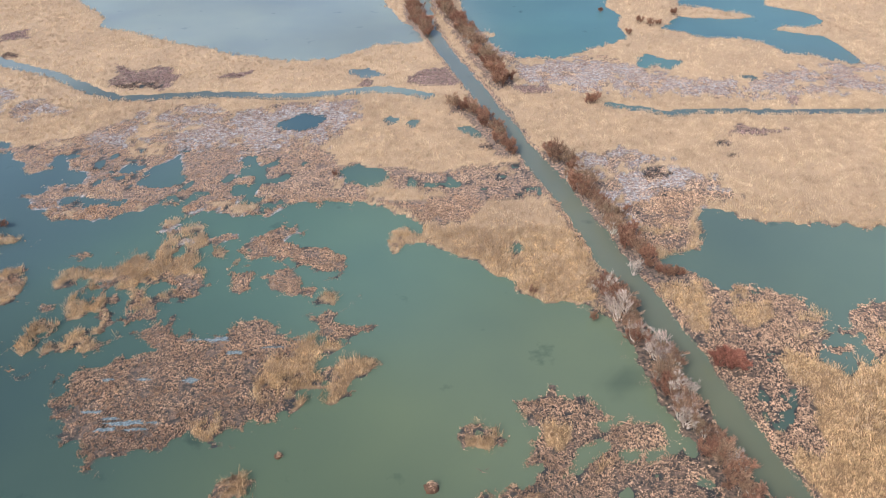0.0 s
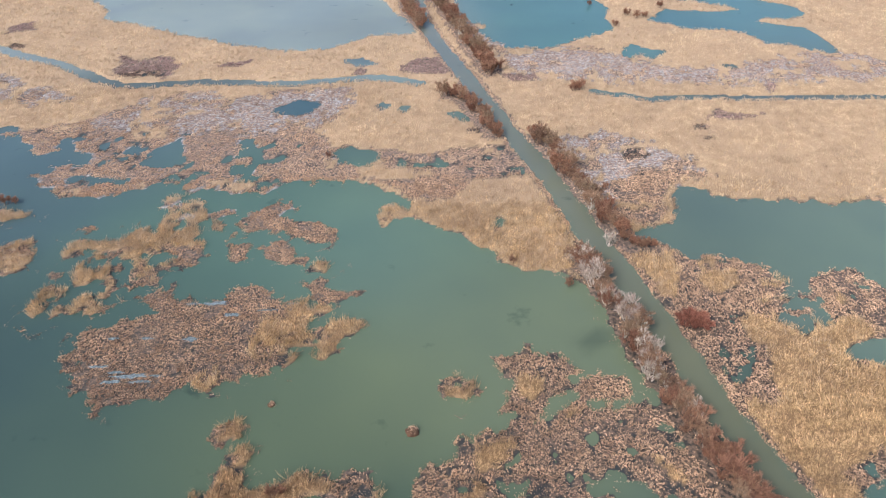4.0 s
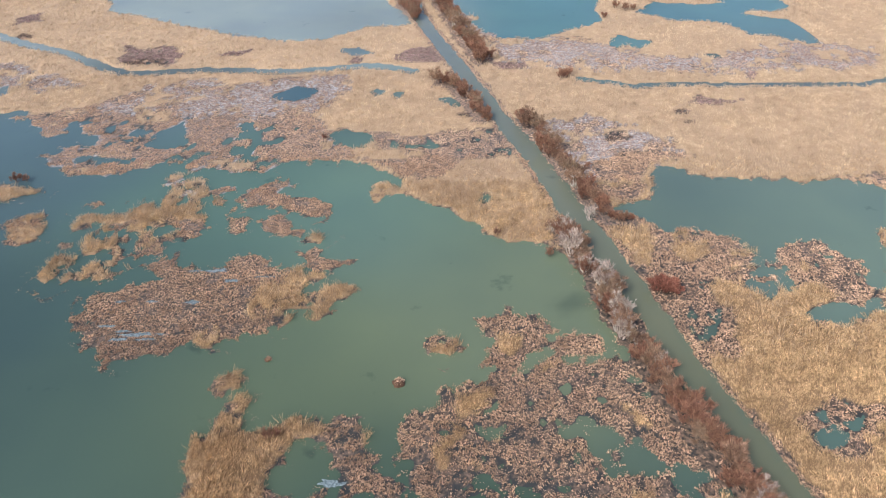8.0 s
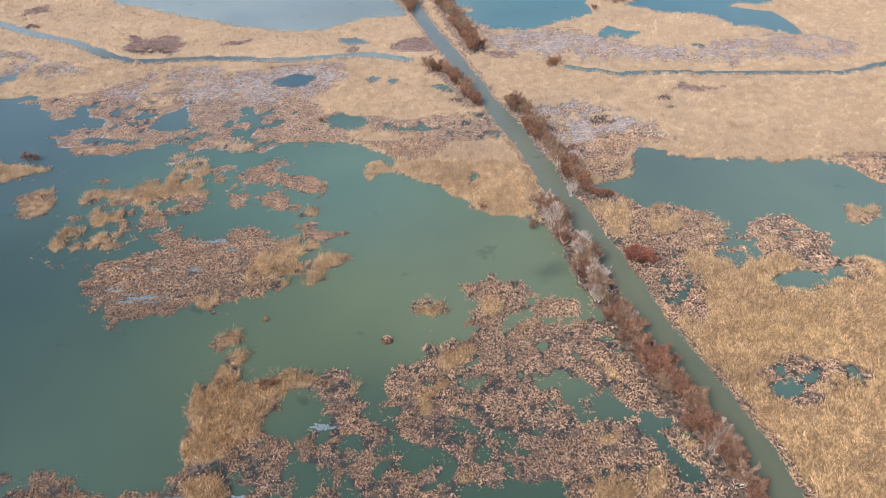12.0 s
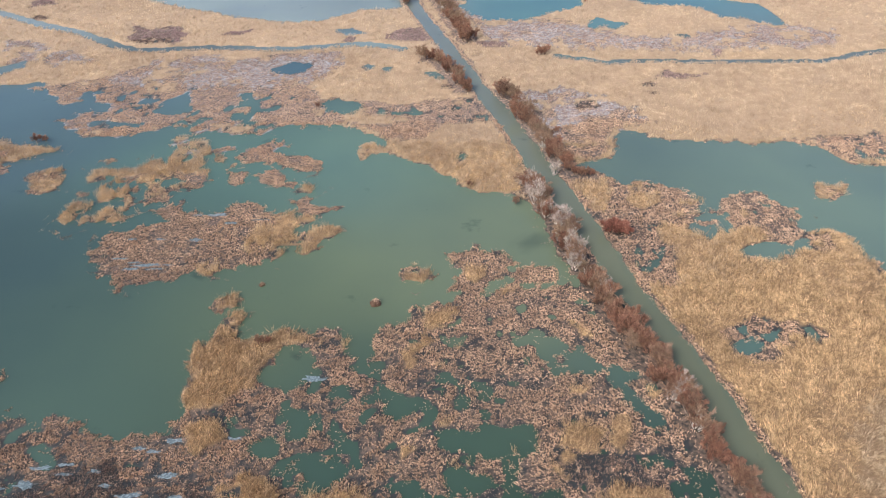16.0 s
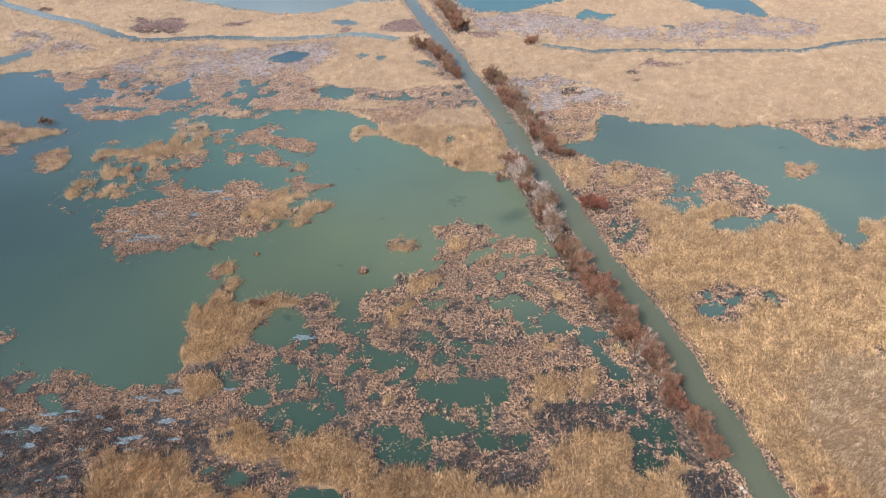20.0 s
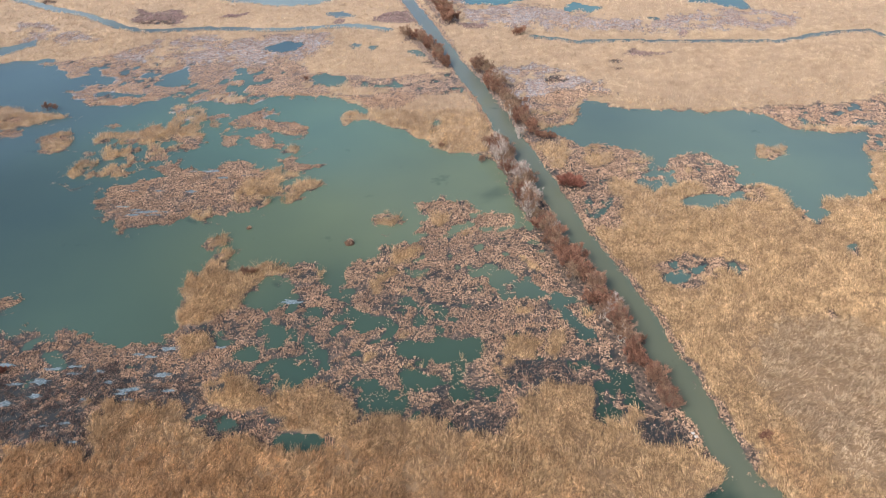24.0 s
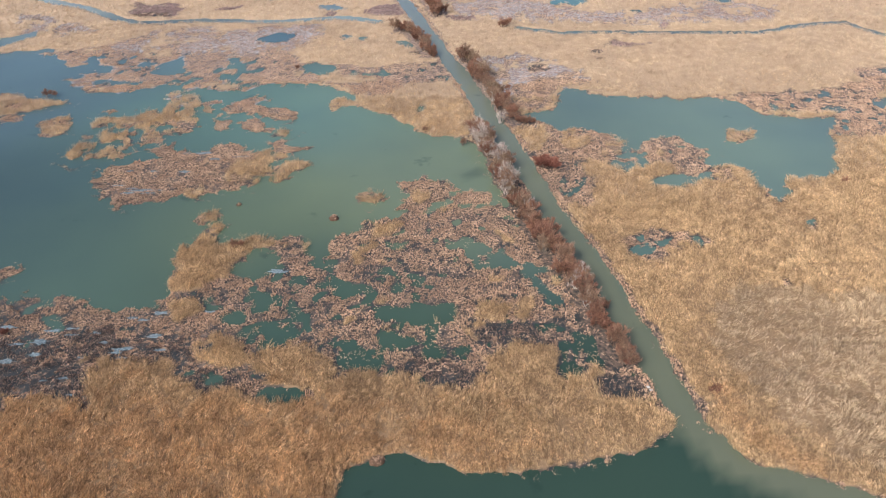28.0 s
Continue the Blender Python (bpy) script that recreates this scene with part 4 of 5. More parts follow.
ROWS = [
    [(12, 243), (13.5, 240), (16.7, 226), (20.4, 210), (23.5, 193)],
    [(23.5, 193), (27.1, 179.4), (30.4, 167), (33.6, 156), (35.9, 148), (38.3, 141)],
    [(38.3, 141), (40.2, 130.6), (42.2, 123), (44.3, 114)],
    [(-24.3, 357), (-15.6, 355), (-11.1, 341.6), (-8.0, 328), (-3.2, 316)],
    [(-43, 500), (-39.4, 466), (-33.0, 441.4)],
    [(-33, 540), (-29.7, 518), (-23.7, 485), (-17.8, 461), (-12.9, 439), (-9.3, 415), (-4.8, 397.5), (-0.4, 378)],
    [(10.8, 320), (15.0, 304), (17.7, 291), (21.2, 275), (25.4, 262), (27.5, 251.5)],
    [(27.5, 251.5), (32, 246), (37.5, 246)],
]
REACH = {"W": 4.0, "R": 5.5, "I": 5.0, "B": 5.0, "D": 12.0, "M": 10.0, "P": 16.0, "F": 9.0, "G": 9.0, "O": 22.0, "L": 1.6}
islets = 0
for kind, outline in PLAN:
    islets += kind.islower()
    paint("W" if kind == "L" else kind.upper(), outline, REACH[kind.upper()], islets if kind.islower() else 0)
mats = KIND == ord("B")
pits = fbm(gx, gy, 4.0, 3, 91.0) + 0.35 * fbm(gx, gy, 22.0, 2, 12.0)
tufted = KIND == ord("I")
KIND[tufted] = ord("R")
KIND[tufted & (ISLET > 0) & (gx < -50) & (fbm(gx, gy, 6.0, 3, 5.5) < -0.15)] = ord("W")
KIND[tufted & (pits < -0.11)] = ord("B")
KIND[mats & (ISLET == 0) & (fbm(gx, gy, 8.0, 3, 45.0) > 0.26)] = ord("R")
pits += 0.10 * (ISLET > 0)
KIND[(KIND == ord("G")) & (fbm(gx, gy, 3.4, 3, 88.0) > 0.04)] = ord("B")
KIND[(tufted | mats) & (pits < -0.17)] = ord("G")
KIND[(KIND == ord("D")) & (pits < -0.22)] = ord("G")
KIND[(KIND == ord("D")) & (fbm(gx, gy, 2.6, 3, 36.0) > 0.12)] = ord("B")
sedge = KIND == ord("P")
KIND[sedge & (fbm(gx, gy, 9.0, 4, 63.0) > 0.11)] = ord("R")
KIND[sedge & (fbm(gx, gy, 6.0, 4, 27.0) > 0.13)] = ord("B")
paint("B", band([(x, y, w + 4.2) for x, y, w in CANAL[:-1]]), 4.0)
shore = KIND.copy()
paint("W", band([(x - 5.0, y - 1.0, 7.0) for x, y in ((15.5, 226), (20.4, 210), (23.5, 193), (27.1, 179.4), (30.4, 167), (33.6, 156), (35.9, 148))]), 3.0)
KIND[shore == ord("B")] = ord("B")
for line in ROWS:
    paint("T", band([(x, y, 8.0 if y < 245 else 10.0) for x, y in line]), 5.0)
CLEAR = KIND * 0
for line, reach in ((CANAL, 1.8), (CREEK_WEST, 2.0), (CREEK_EAST, 2.0)):
    before = KIND == ord("W")
    paint("W", band(line), reach)
    CLEAR |= (KIND == ord("W")) & ~before

fringe = (KIND == ord("B")) | (KIND == ord("R"))
for _ in range(4):
    wide = fringe.copy()
    wide[1:] |= fringe[:-1]
    wide[:-1] |= fringe[1:]
    wide[:, 1:] |= fringe[:, :-1]
    wide[:, :-1] |= fringe[:, 1:]
    fringe = wide
loose = fringe & (KIND == ord("W")) & (CLEAR == 0) & (fbm(gx, gy, 1.8, 2, 14.0) > 0.17)
KIND[loose] = ord("B")
near_water = KIND == ord("W")
for _ in range(3):
    grown = near_water.copy()
    grown[1:] |= near_water[:-1]
    grown[:-1] |= near_water[1:]
    grown[:, 1:] |= near_water[:, :-1]
    grown[:, :-1] |= near_water[:, 1:]
    near_water = grown
KIND[near_water & (KIND == ord("B")) & (gy > 262) & (gx < -60) & (fbm(gx, gy, 9.0, 3, 71.0) > -0.04)] = ord("K")

soaked = np.isin(KIND, (ord("B"), ord("R"), ord("T"), ord("F"), ord("O"), ord("P")))
for _ in range(2):
    grown = soaked.copy()
    grown[1:] |= soaked[:-1]
    grown[:-1] |= soaked[1:]
    grown[:, 1:] |= soaked[:, :-1]
    grown[:, :-1] |= soaked[:, 1:]
    soaked = grown
KIND[soaked & (KIND == ord("W")) & (fbm(gx, gy, 3.0, 3, 19.0) > -0.03) & (gy < 330)] = ord("E")

KIND[(KIND == ord("B")) & (ISLET == 0) & (gy < 168) & (gx > -120) & (gx < 42) & (fbm(gx, gy, 2.2, 3, 73.0) < -0.15)] = ord("E")
banks = KIND == 0
for line in ROWS[:3]:
    hold = KIND.copy()
    paint("Z", band([(x - 5.5, y - 1.0, 6.0) for x, y in line]), 4.0)
    banks |= KIND == ord("Z")
    KIND[:] = hold
weedy = np.isin(KIND, (ord("B"), ord("R"))) & (gx < -55) & (gy > 150) & (gy < 300)
for _ in range(8):
    grown = weedy.copy()
    grown[2:] |= weedy[:-2]
    grown[:-1] |= weedy[1:]
    grown[:, 1:] |= weedy[:, :-1]
    grown[:, :-1] |= weedy[:, 1:]
    weedy = grown
KIND[(KIND == ord("W")) & (CLEAR == 0) & ((banks & (fbm(gx, gy, 2.2, 3, 39.0) > 0.03)) | (weedy & (fbm(gx, gy, 3.5, 3, 49.0) > 0.13)))] = ord("E")

LEVEL = np.zeros(256)
for k, v in (("W", -0.9), ("G", -0.035), ("R", 0.30), ("B", 0.07), ("D", 0.07), ("P", 0.12), ("F", 0.30), ("O", 0.30), ("T", 0.06), ("E", 0.02), ("K", 0.05), ("M", 0.14)):
    LEVEL[ord(k)] = v
HEIGHT = LEVEL[KIND]
for _ in range(2):
    HEIGHT[1:-1] = (HEIGHT[:-2] + 2 * HEIGHT[1:-1] + HEIGHT[2:]) / 4
    HEIGHT[:, 1:-1] = (HEIGHT[:, :-2] + 2 * HEIGHT[:, 1:-1] + HEIGHT[:, 2:]) / 4
HEIGHT += 0.10 * fbm(gx, gy, 2.5, 2, 5.0)


def cell(x, y):
    i = np.clip(((x - X0) / STEP + 0.5).astype(int), 0, gx.shape[0] - 1)
    j = np.clip(((y - Y0) / STEP + 0.5).astype(int), 0, gx.shape[1] - 1)
    return i, j


def mesh_from(name, verts, faces, mat):
    """A mesh from arrays; faces is a list of (n, k) index arrays."""
    me = bpy.data.meshes.new(name)
    me.vertices.add(len(verts))
    me.vertices.foreach_set("co", np.asarray(verts, np.float32).ravel())
    loops = np.concatenate([f.ravel() for f in faces]).astype(np.int32)
    sizes = np.concatenate([np.full(len(f), f.shape[1]) for f in faces]).astype(np.int32)
    me.loops.add(len(loops))
    me.loops.foreach_set("vertex_index", loops)
    me.polygons.add(len(sizes))
    me.polygons.foreach_set("loop_start", np.concatenate([[0], np.cumsum(sizes)[:-1]]).astype(np.int32))
    me.update(calc_edges=True)
    me.materials.append(mat)
    return me


# ---------------------------------------------------------------- ground and water
far_x = [345, 380, 450, 600, 900, 1500, 2600, 4200]
cols = np.array([-v for v in far_x[::-1]] + list(np.arange(-339, -152, 1.3)) + list(np.arange(-151.5, 141, 1.05)) + list(np.arange(142, 330, 1.3)) + far_x)
rows = np.array([-4200, -2600, -1500, -900, -500, -250, -100, -50] + list(np.arange(-32, 76, 2.2)) + list(np.arange(77, 262, 0.95))
                + list(np.arange(262, 568, 2.0)) + [580, 620, 700, 900, 1300, 2200, 4200])
vx, vy = np.meshgrid(cols, rows, indexing="ij")
ci, cj = cell(vx, vy)
outer = (vx < X0) | (vx > X1) | (vy < Y0) | (vy > Y1)
vz = np.where(outer, 0.3, HEIGHT[ci, cj])
vk = np.where(outer, ord("R"), KIND[ci, cj])
idx = np.arange(vx.size).reshape(vx.shape)
quads = np.stack([idx[:-1, :-1], idx[1:, :-1], idx[1:, 1:], idx[:-1, 1:]], -1).reshape(-1, 4)
gm = mesh_from("ground", np.stack([vx, vy, vz], -1).reshape(-1, 3), [quads], GROUND)
gm.polygons.foreach_set("use_smooth", np.ones(len(gm.polygons), bool))
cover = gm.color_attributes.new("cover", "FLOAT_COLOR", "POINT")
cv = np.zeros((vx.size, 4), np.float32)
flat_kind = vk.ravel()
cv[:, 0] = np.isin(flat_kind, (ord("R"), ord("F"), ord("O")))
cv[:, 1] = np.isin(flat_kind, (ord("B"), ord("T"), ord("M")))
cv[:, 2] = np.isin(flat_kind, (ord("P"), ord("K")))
# alpha: growing share of the haze-paled ground colours to the north
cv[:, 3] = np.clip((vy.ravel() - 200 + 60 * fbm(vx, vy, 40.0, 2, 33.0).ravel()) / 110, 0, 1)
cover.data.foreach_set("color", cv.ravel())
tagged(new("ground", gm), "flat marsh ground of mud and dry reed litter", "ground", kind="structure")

wx = np.array([-4200, -1500, -700] + list(np.arange(-340, 331, 3.2)) + [700, 1500, 4200.0])
wy = np.array([-4200, -1500, -500, -100] + list(np.arange(56, 571, 3.2)) + [800, 1500, 4200.0])
px, py = np.meshgrid(wx, wy, indexing="ij")
widx = np.arange(px.size).reshape(px.shape)
wq = np.stack([widx[:-1, :-1], widx[1:, :-1], widx[1:, 1:], widx[:-1, 1:]], -1).reshape(-1, 4)
wm = mesh_from("water", np.stack([px, py, 0 * px], -1).reshape(-1, 3), [wq], WATER)
off = np.full(px.shape, 1e9)
FLOW = CANAL[:-1] + [(60, 89, 7), (70, 83, 7), (86, 77, 7), (115, 68, 7)]
for (ax, ay, _), (bx, by, _) in zip(FLOW, FLOW[1:]):
    t = np.clip(((px - ax) * (bx - ax) + (py - ay) * (by - ay)) / ((bx - ax) ** 2 + (by - ay) ** 2), 0, 1)
    off = np.minimum(off, np.hypot(px - ax - t * (bx - ax), py - ay - t * (by - ay)))
# colour of the water, its silt and painted-in sky reflection: x, y, reach, red, green, blue
# pale and bluish tones of the far lakes carry reflected sky in the colour
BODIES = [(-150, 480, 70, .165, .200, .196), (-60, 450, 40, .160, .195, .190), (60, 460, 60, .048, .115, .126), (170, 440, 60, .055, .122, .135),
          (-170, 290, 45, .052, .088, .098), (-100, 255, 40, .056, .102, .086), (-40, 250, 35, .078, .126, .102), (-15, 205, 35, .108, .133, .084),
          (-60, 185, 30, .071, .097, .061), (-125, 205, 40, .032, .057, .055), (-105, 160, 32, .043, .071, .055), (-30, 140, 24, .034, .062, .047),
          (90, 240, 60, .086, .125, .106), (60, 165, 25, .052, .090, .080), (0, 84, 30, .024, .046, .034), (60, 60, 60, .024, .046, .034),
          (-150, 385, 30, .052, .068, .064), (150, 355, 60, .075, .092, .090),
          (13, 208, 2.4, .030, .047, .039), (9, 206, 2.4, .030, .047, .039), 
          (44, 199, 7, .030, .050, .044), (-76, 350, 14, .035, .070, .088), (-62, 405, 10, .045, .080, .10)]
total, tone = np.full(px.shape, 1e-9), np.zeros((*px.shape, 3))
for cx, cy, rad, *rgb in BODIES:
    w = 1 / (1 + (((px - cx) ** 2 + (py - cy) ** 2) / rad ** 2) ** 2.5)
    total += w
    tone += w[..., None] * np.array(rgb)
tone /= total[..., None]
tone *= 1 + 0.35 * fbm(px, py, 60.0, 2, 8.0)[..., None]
fade = np.clip((off - 3.5) / 3.5, 0, 1)[..., None]
# reflected sky painted into the canal too: paler and bluer northward
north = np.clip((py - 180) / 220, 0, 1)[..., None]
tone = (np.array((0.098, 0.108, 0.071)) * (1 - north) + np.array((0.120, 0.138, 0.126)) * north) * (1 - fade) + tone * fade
wa = wm.color_attributes.new("silt_and_sky", "FLOAT_COLOR", "POINT")
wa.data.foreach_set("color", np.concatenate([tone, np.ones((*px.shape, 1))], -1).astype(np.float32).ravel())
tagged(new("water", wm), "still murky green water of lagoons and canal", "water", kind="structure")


# ---------------------------------------------------------------- reed beds
# thin ice: x, y, width, depth
ICE_FLATS = [(-100.8, 129.1, 3.8, 1.8), (-95.4, 129.8, 3.2, 1.4), (-95.0, 127.5, 2.5, 1.2), (-102.0, 125.0, 3.7, 2.9), (-101.1, 120.5, 3.4, 2.0), (-90.9, 112.6, 2.7, 1.1), (-80.0, 122.2, 4.3, 2.2), (-81.4, 121.0, 2.4, 1.3), (-79.2, 119.2, 2.4, 1.1), (-78.4, 132.8, 3.2, 1.3), (-81.7, 133.7, 2.8, 1.5), (-73.6, 126.8, 3.8, 1.9), (-70.6, 121.7, 2.7, 1.5), (-74.3, 135.6, 3.3, 2.5), (-62.3, 135.9, 3.3, 1.7), (-88.7, 128.1, 2.3, 1.4), (-85.5, 124.6, 2.2, 1.4), (-106.9, 118.3, 3.4, 2.4), (-107.8, 124.2, 3.7, 1.5), (-95.1, 111.9, 1.9, 0.9), (-86.7, 107.5, 1.7, 1.0), (-89.2, 119.4, 1.6, 1.0), (-47.2, 153.0, 4.9, 2.7), (-112.8, 130.5, 3.8, 1.8)]
ICE_ISLET = [(-94.8, 223.9, 6.9, 1.0), (-87.9, 223.7, 4.6, 2.7), (-82.6, 219.0, 3.7, 2.6), (-73.3, 220.6, 4.5, 1.2), (-101.9, 210.7, 2.9, 1.3), (-91.0, 210.1, 3.6, 2.0), (-110.5, 210.9, 2.2, 1.3), (-101.8, 197.8, 6.8, 2.2), (-105.6, 196.2, 4.1, 1.8), (-110.5, 201.2, 3.5, 1.6), (-95.4, 197.8, 2.7, 1.2), (-66.2, 223.1, 4.6, 1.0), (-105.6, 199.1, 3.4, 1.4), (-99.1, 196.0, 4.1, 1.4)]


def scatter(kind, density, y_lo, y_hi, seed, north=0):
    """Random places on one kind of ground. north: 1 thins them out to the south, -1 to the north, over a broad belt."""
    r = np.random.default_rng(seed)
    n = int((X1 - X0) * (y_hi - y_lo) * density)
    x, y = r.uniform(X0, X1, n), r.uniform(y_lo, y_hi, n)
    keep = np.abs(x + 5) < np.maximum(112 + 0.50 * (y - 80), 95)
    if north:
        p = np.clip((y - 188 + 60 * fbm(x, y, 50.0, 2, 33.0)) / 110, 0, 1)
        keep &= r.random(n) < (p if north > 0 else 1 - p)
    x, y = x[keep], y[keep]
    i, j = cell(x, y)
    k = KIND[i, j] == ord(kind)
    if kind in "BD":
        k &= (0.4 * fbm(x, y, 1.1, 2, 66.0) + fbm(x, y, 4.0, 2, 29.0) > -0.15) | (r.random(len(x)) < 0.25)
    if kind == "G":
        k &= fbm(x, y, 1.8, 2, 67.0) > 0.02
    if kind in "BDG":
        for ix, iy, wide, deep in ICE_FLATS + ICE_ISLET:
            k &= (1.4 * (x - ix) / wide) ** 2 + (2.8 * (y - iy) / deep) ** 2 > 0.75
    return x[k], y[k], HEIGHT[i[k], j[k]]


def tufts(x, y, z, blades, height, width, spread, lean, seed, swirl=8.0, splay=0.35, wind=0.7, turn=4.2, clump=0.0):
    """Stems in tufts, bent by the wind; clump: the size of domed clumps from which the stems lean outwards."""
    r = np.random.default_rng(seed)
    n = len(x)
    ang = wind + turn * fbm(x, y, swirl, 3, 7.7 + seed)
    hs = height * (0.8 + 0.9 * (fbm(x, y, 9.0, 3, 40.0) + 0.2)) * r.uniform(0.6, 1.25, n)
    fx, fy = np.zeros(n), np.zeros(n)
    if clump:
        dome = fbm(x, y, clump, 2, 66.0)
        fx, fy = dome - fbm(x + 0.2, y, clump, 2, 66.0), dome - fbm(x, y + 0.2, clump, 2, 66.0)
        slope = np.hypot(fx, fy) + 0.02
        fx, fy = 0.5 * fx / slope, 0.5 * fy / slope
        hs = hs * np.clip(0.55 + 2.3 * (dome + 0.2), 0.25, 1.5)
    x, y, z, ang, hs, fx, fy = (np.repeat(v, blades) for v in (x, y, z, ang, hs, fx, fy))
    m = len(x)
    a, d = r.uniform(0, 2 * np.pi, m), np.sqrt(r.random(m)) * spread
    bx, by = x + np.cos(a) * d, y + np.sin(a) * d
    h = hs * r.uniform(0.7, 1.1, m)
    ln = lean * r.uniform(0.4, 1.5, m)
    tx = (np.cos(ang) * ln + fx) * h + np.cos(a) * splay * h * r.random(m)
    ty = (np.sin(ang) * ln + fy) * h + np.sin(a) * splay * h * r.random(m)
    tz = h * np.sqrt(np.clip(1 - 0.5 * ln * ln, 0.12, 1))
    w = width * r.uniform(0.6, 1.3, m)
    o = r.uniform(0, np.pi, m)
    ox, oy = np.cos(o) * w / 2, np.sin(o) * w / 2
    base = z - 0.15
    v = np.stack([np.stack([bx, by, base], -1), np.stack([bx + tx - ox, by + ty - oy, z + tz], -1),
                  np.stack([bx + tx + ox, by + ty + oy, z + tz * r.uniform(0.88, 1.0, m)], -1)], 1)
    return v.reshape(-1, 3), [np.arange(3 * m).reshape(-1, 3)]


def clods(x, y, z, seed, size=0.42, high=0.42, blades=13, width=0.2):
    """Low rounded clods: short broken stems that fan out of one foot, widest at their broken tops."""
    r = np.random.default_rng(seed)
    n = len(x)
    rad = size * r.uniform(0.5, 1.25, n) * (1 + 0.9 * fbm(x, y, 3.5, 2, 52.0))
    top = high * r.uniform(0.6, 1.35, n) * (1 + 1.2 * fbm(x, y, 6.0, 2, 82.0))
    x, y, z, rad, top = (np.repeat(v, blades) for v in (x, y, z, rad, top))
    m = len(x)
    a, d = r.uniform(0, 2 * np.pi, m), np.sqrt(r.random(m))
    tx, ty = x + np.cos(a) * d * rad, y + np.sin(a) * d * rad
    tz = z + top * np.sqrt(np.clip(1.08 - d * d, 0.06, 1)) * r.uniform(0.75, 1.1, m)
    fx, fy = x + np.cos(a) * d * rad * 0.35, y + np.sin(a) * d * rad * 0.35
    o, w = r.uniform(0, np.pi, m), width * r.uniform(0.5, 1.3, m) / 2
    ox, oy = np.cos(o) * w, np.sin(o) * w
    tilt = r.uniform(-0.3, 0.3, m) * width
    v = np.stack([np.stack([fx, fy, z - 0.12], -1), np.stack([tx - ox, ty - oy, tz - tilt], -1), np.stack([tx + ox, ty + oy, tz + tilt], -1)], 1)
    return v.reshape(-1, 3), [np.arange(3 * m).reshape(-1, 3)]


ISLES = {}


def bed(name, label, kind, mat, density, y_lo, y_hi, seed, north=0, shape=tufts, **how):
    """One kind of cover over a belt of the marsh; what stands on an islet becomes a part of that islet."""
    x, y, z = scatter(kind, density, y_lo, y_hi, seed, north)
    i, j = cell(x, y)
    isle = ISLET[i, j]
    for n in np.unique(isle):
        k = isle == n
        v, f = shape(x[k], y[k], z[k], seed=seed, **how)
        if n == 0:
            tagged(new(name, mesh_from(name, v, f, mat)), label, "reeds", kind="stuff")
            continue
        if n not in ISLES:
            own = ISLET == n
            root = new("reed_islet")
            root.location = (gx[own].mean(), gy[own].mean(), 0)
            big = own.sum() * STEP * STEP
            golden = (KIND[own] == ord("R")).mean() > 0.5
            size = "large" if big > 500 else "small" if big < 60 else "ragged"
            tagged(root, f"{size} islet of {'tall golden reeds' if golden else 'low broken brown reeds'} in open green water", "islet",
                   group="reed islets in the lagoons")
            ISLES[n] = root
        part = new(ISLE_PARTS[kind], mesh_from(name, v - np.array(ISLES[n].location), f, mat))
        part.parent = ISLES[n]
        tagged(part, kind="stuff")


ISLE_PARTS = {"R": "reed_stand", "B": "stubble_mat", "D": "dark_stubble", "G": "drowned_stubble", "E": "wet_rim"}
GOLD_L = "dense stand of tall dry golden reeds bent by wind"
STRAW_L = "wide stand of tall straw-coloured reeds, haze put into their colour"
bed("reed_bed", GOLD_L, "R", GOLD, 1.0, -32, 76, 97, blades=6, height=1.2, width=0.13, spread=0.4, lean=0.36)
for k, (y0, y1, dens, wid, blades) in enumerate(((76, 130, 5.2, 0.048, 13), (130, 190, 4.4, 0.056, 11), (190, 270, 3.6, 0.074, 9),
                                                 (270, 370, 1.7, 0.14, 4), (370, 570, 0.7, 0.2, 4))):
    # northward the straw colour with its painted haze takes over from the gold
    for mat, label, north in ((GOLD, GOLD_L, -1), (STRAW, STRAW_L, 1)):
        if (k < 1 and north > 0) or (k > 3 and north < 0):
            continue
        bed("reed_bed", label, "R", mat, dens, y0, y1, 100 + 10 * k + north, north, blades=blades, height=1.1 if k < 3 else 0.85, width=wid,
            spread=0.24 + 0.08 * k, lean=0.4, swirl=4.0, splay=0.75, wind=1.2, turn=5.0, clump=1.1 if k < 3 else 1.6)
bed("russet_reed_bed", "dense stand of tall dry russet brown reeds", "O", RUSSET, 6.0, 76, 130, 118, blades=14, height=1.15, width=0.042, spread=0.24, lean=0.5, swirl=4.0, splay=0.6, wind=0.9, turn=5.0, clump=1.0)
bed("russet_reed_bed", "dense stand of tall dry russet brown reeds", "O", RUSSET, 1.8, -32, 76, 119, blades=7, height=1.15, width=0.09, spread=0.4, lean=0.4, splay=0.6)
bed("flattened_reed_bed", "pale dry reeds flattened in swirls by wind", "F", PALE, 5.0, 56, 260, 120, blades=6, height=1.1,
    width=0.09, spread=0.35, lean=0.7, swirl=2.0, turn=5.0, wind=0.1, clump=1.6)
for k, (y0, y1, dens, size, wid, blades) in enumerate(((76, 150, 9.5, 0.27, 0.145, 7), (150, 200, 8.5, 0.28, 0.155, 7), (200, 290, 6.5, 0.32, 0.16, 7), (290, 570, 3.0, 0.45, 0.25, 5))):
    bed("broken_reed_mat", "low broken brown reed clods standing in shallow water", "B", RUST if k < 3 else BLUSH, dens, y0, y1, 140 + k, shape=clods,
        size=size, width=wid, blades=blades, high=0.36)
bed("dark_stubble", "sparse dark reed stubble on wet mud", "D", SOOT, 2.0, 56, 480, 160, blades=5, height=0.5, width=0.16,
    spread=0.3, lean=0.6, splay=0.9, swirl=4.0)
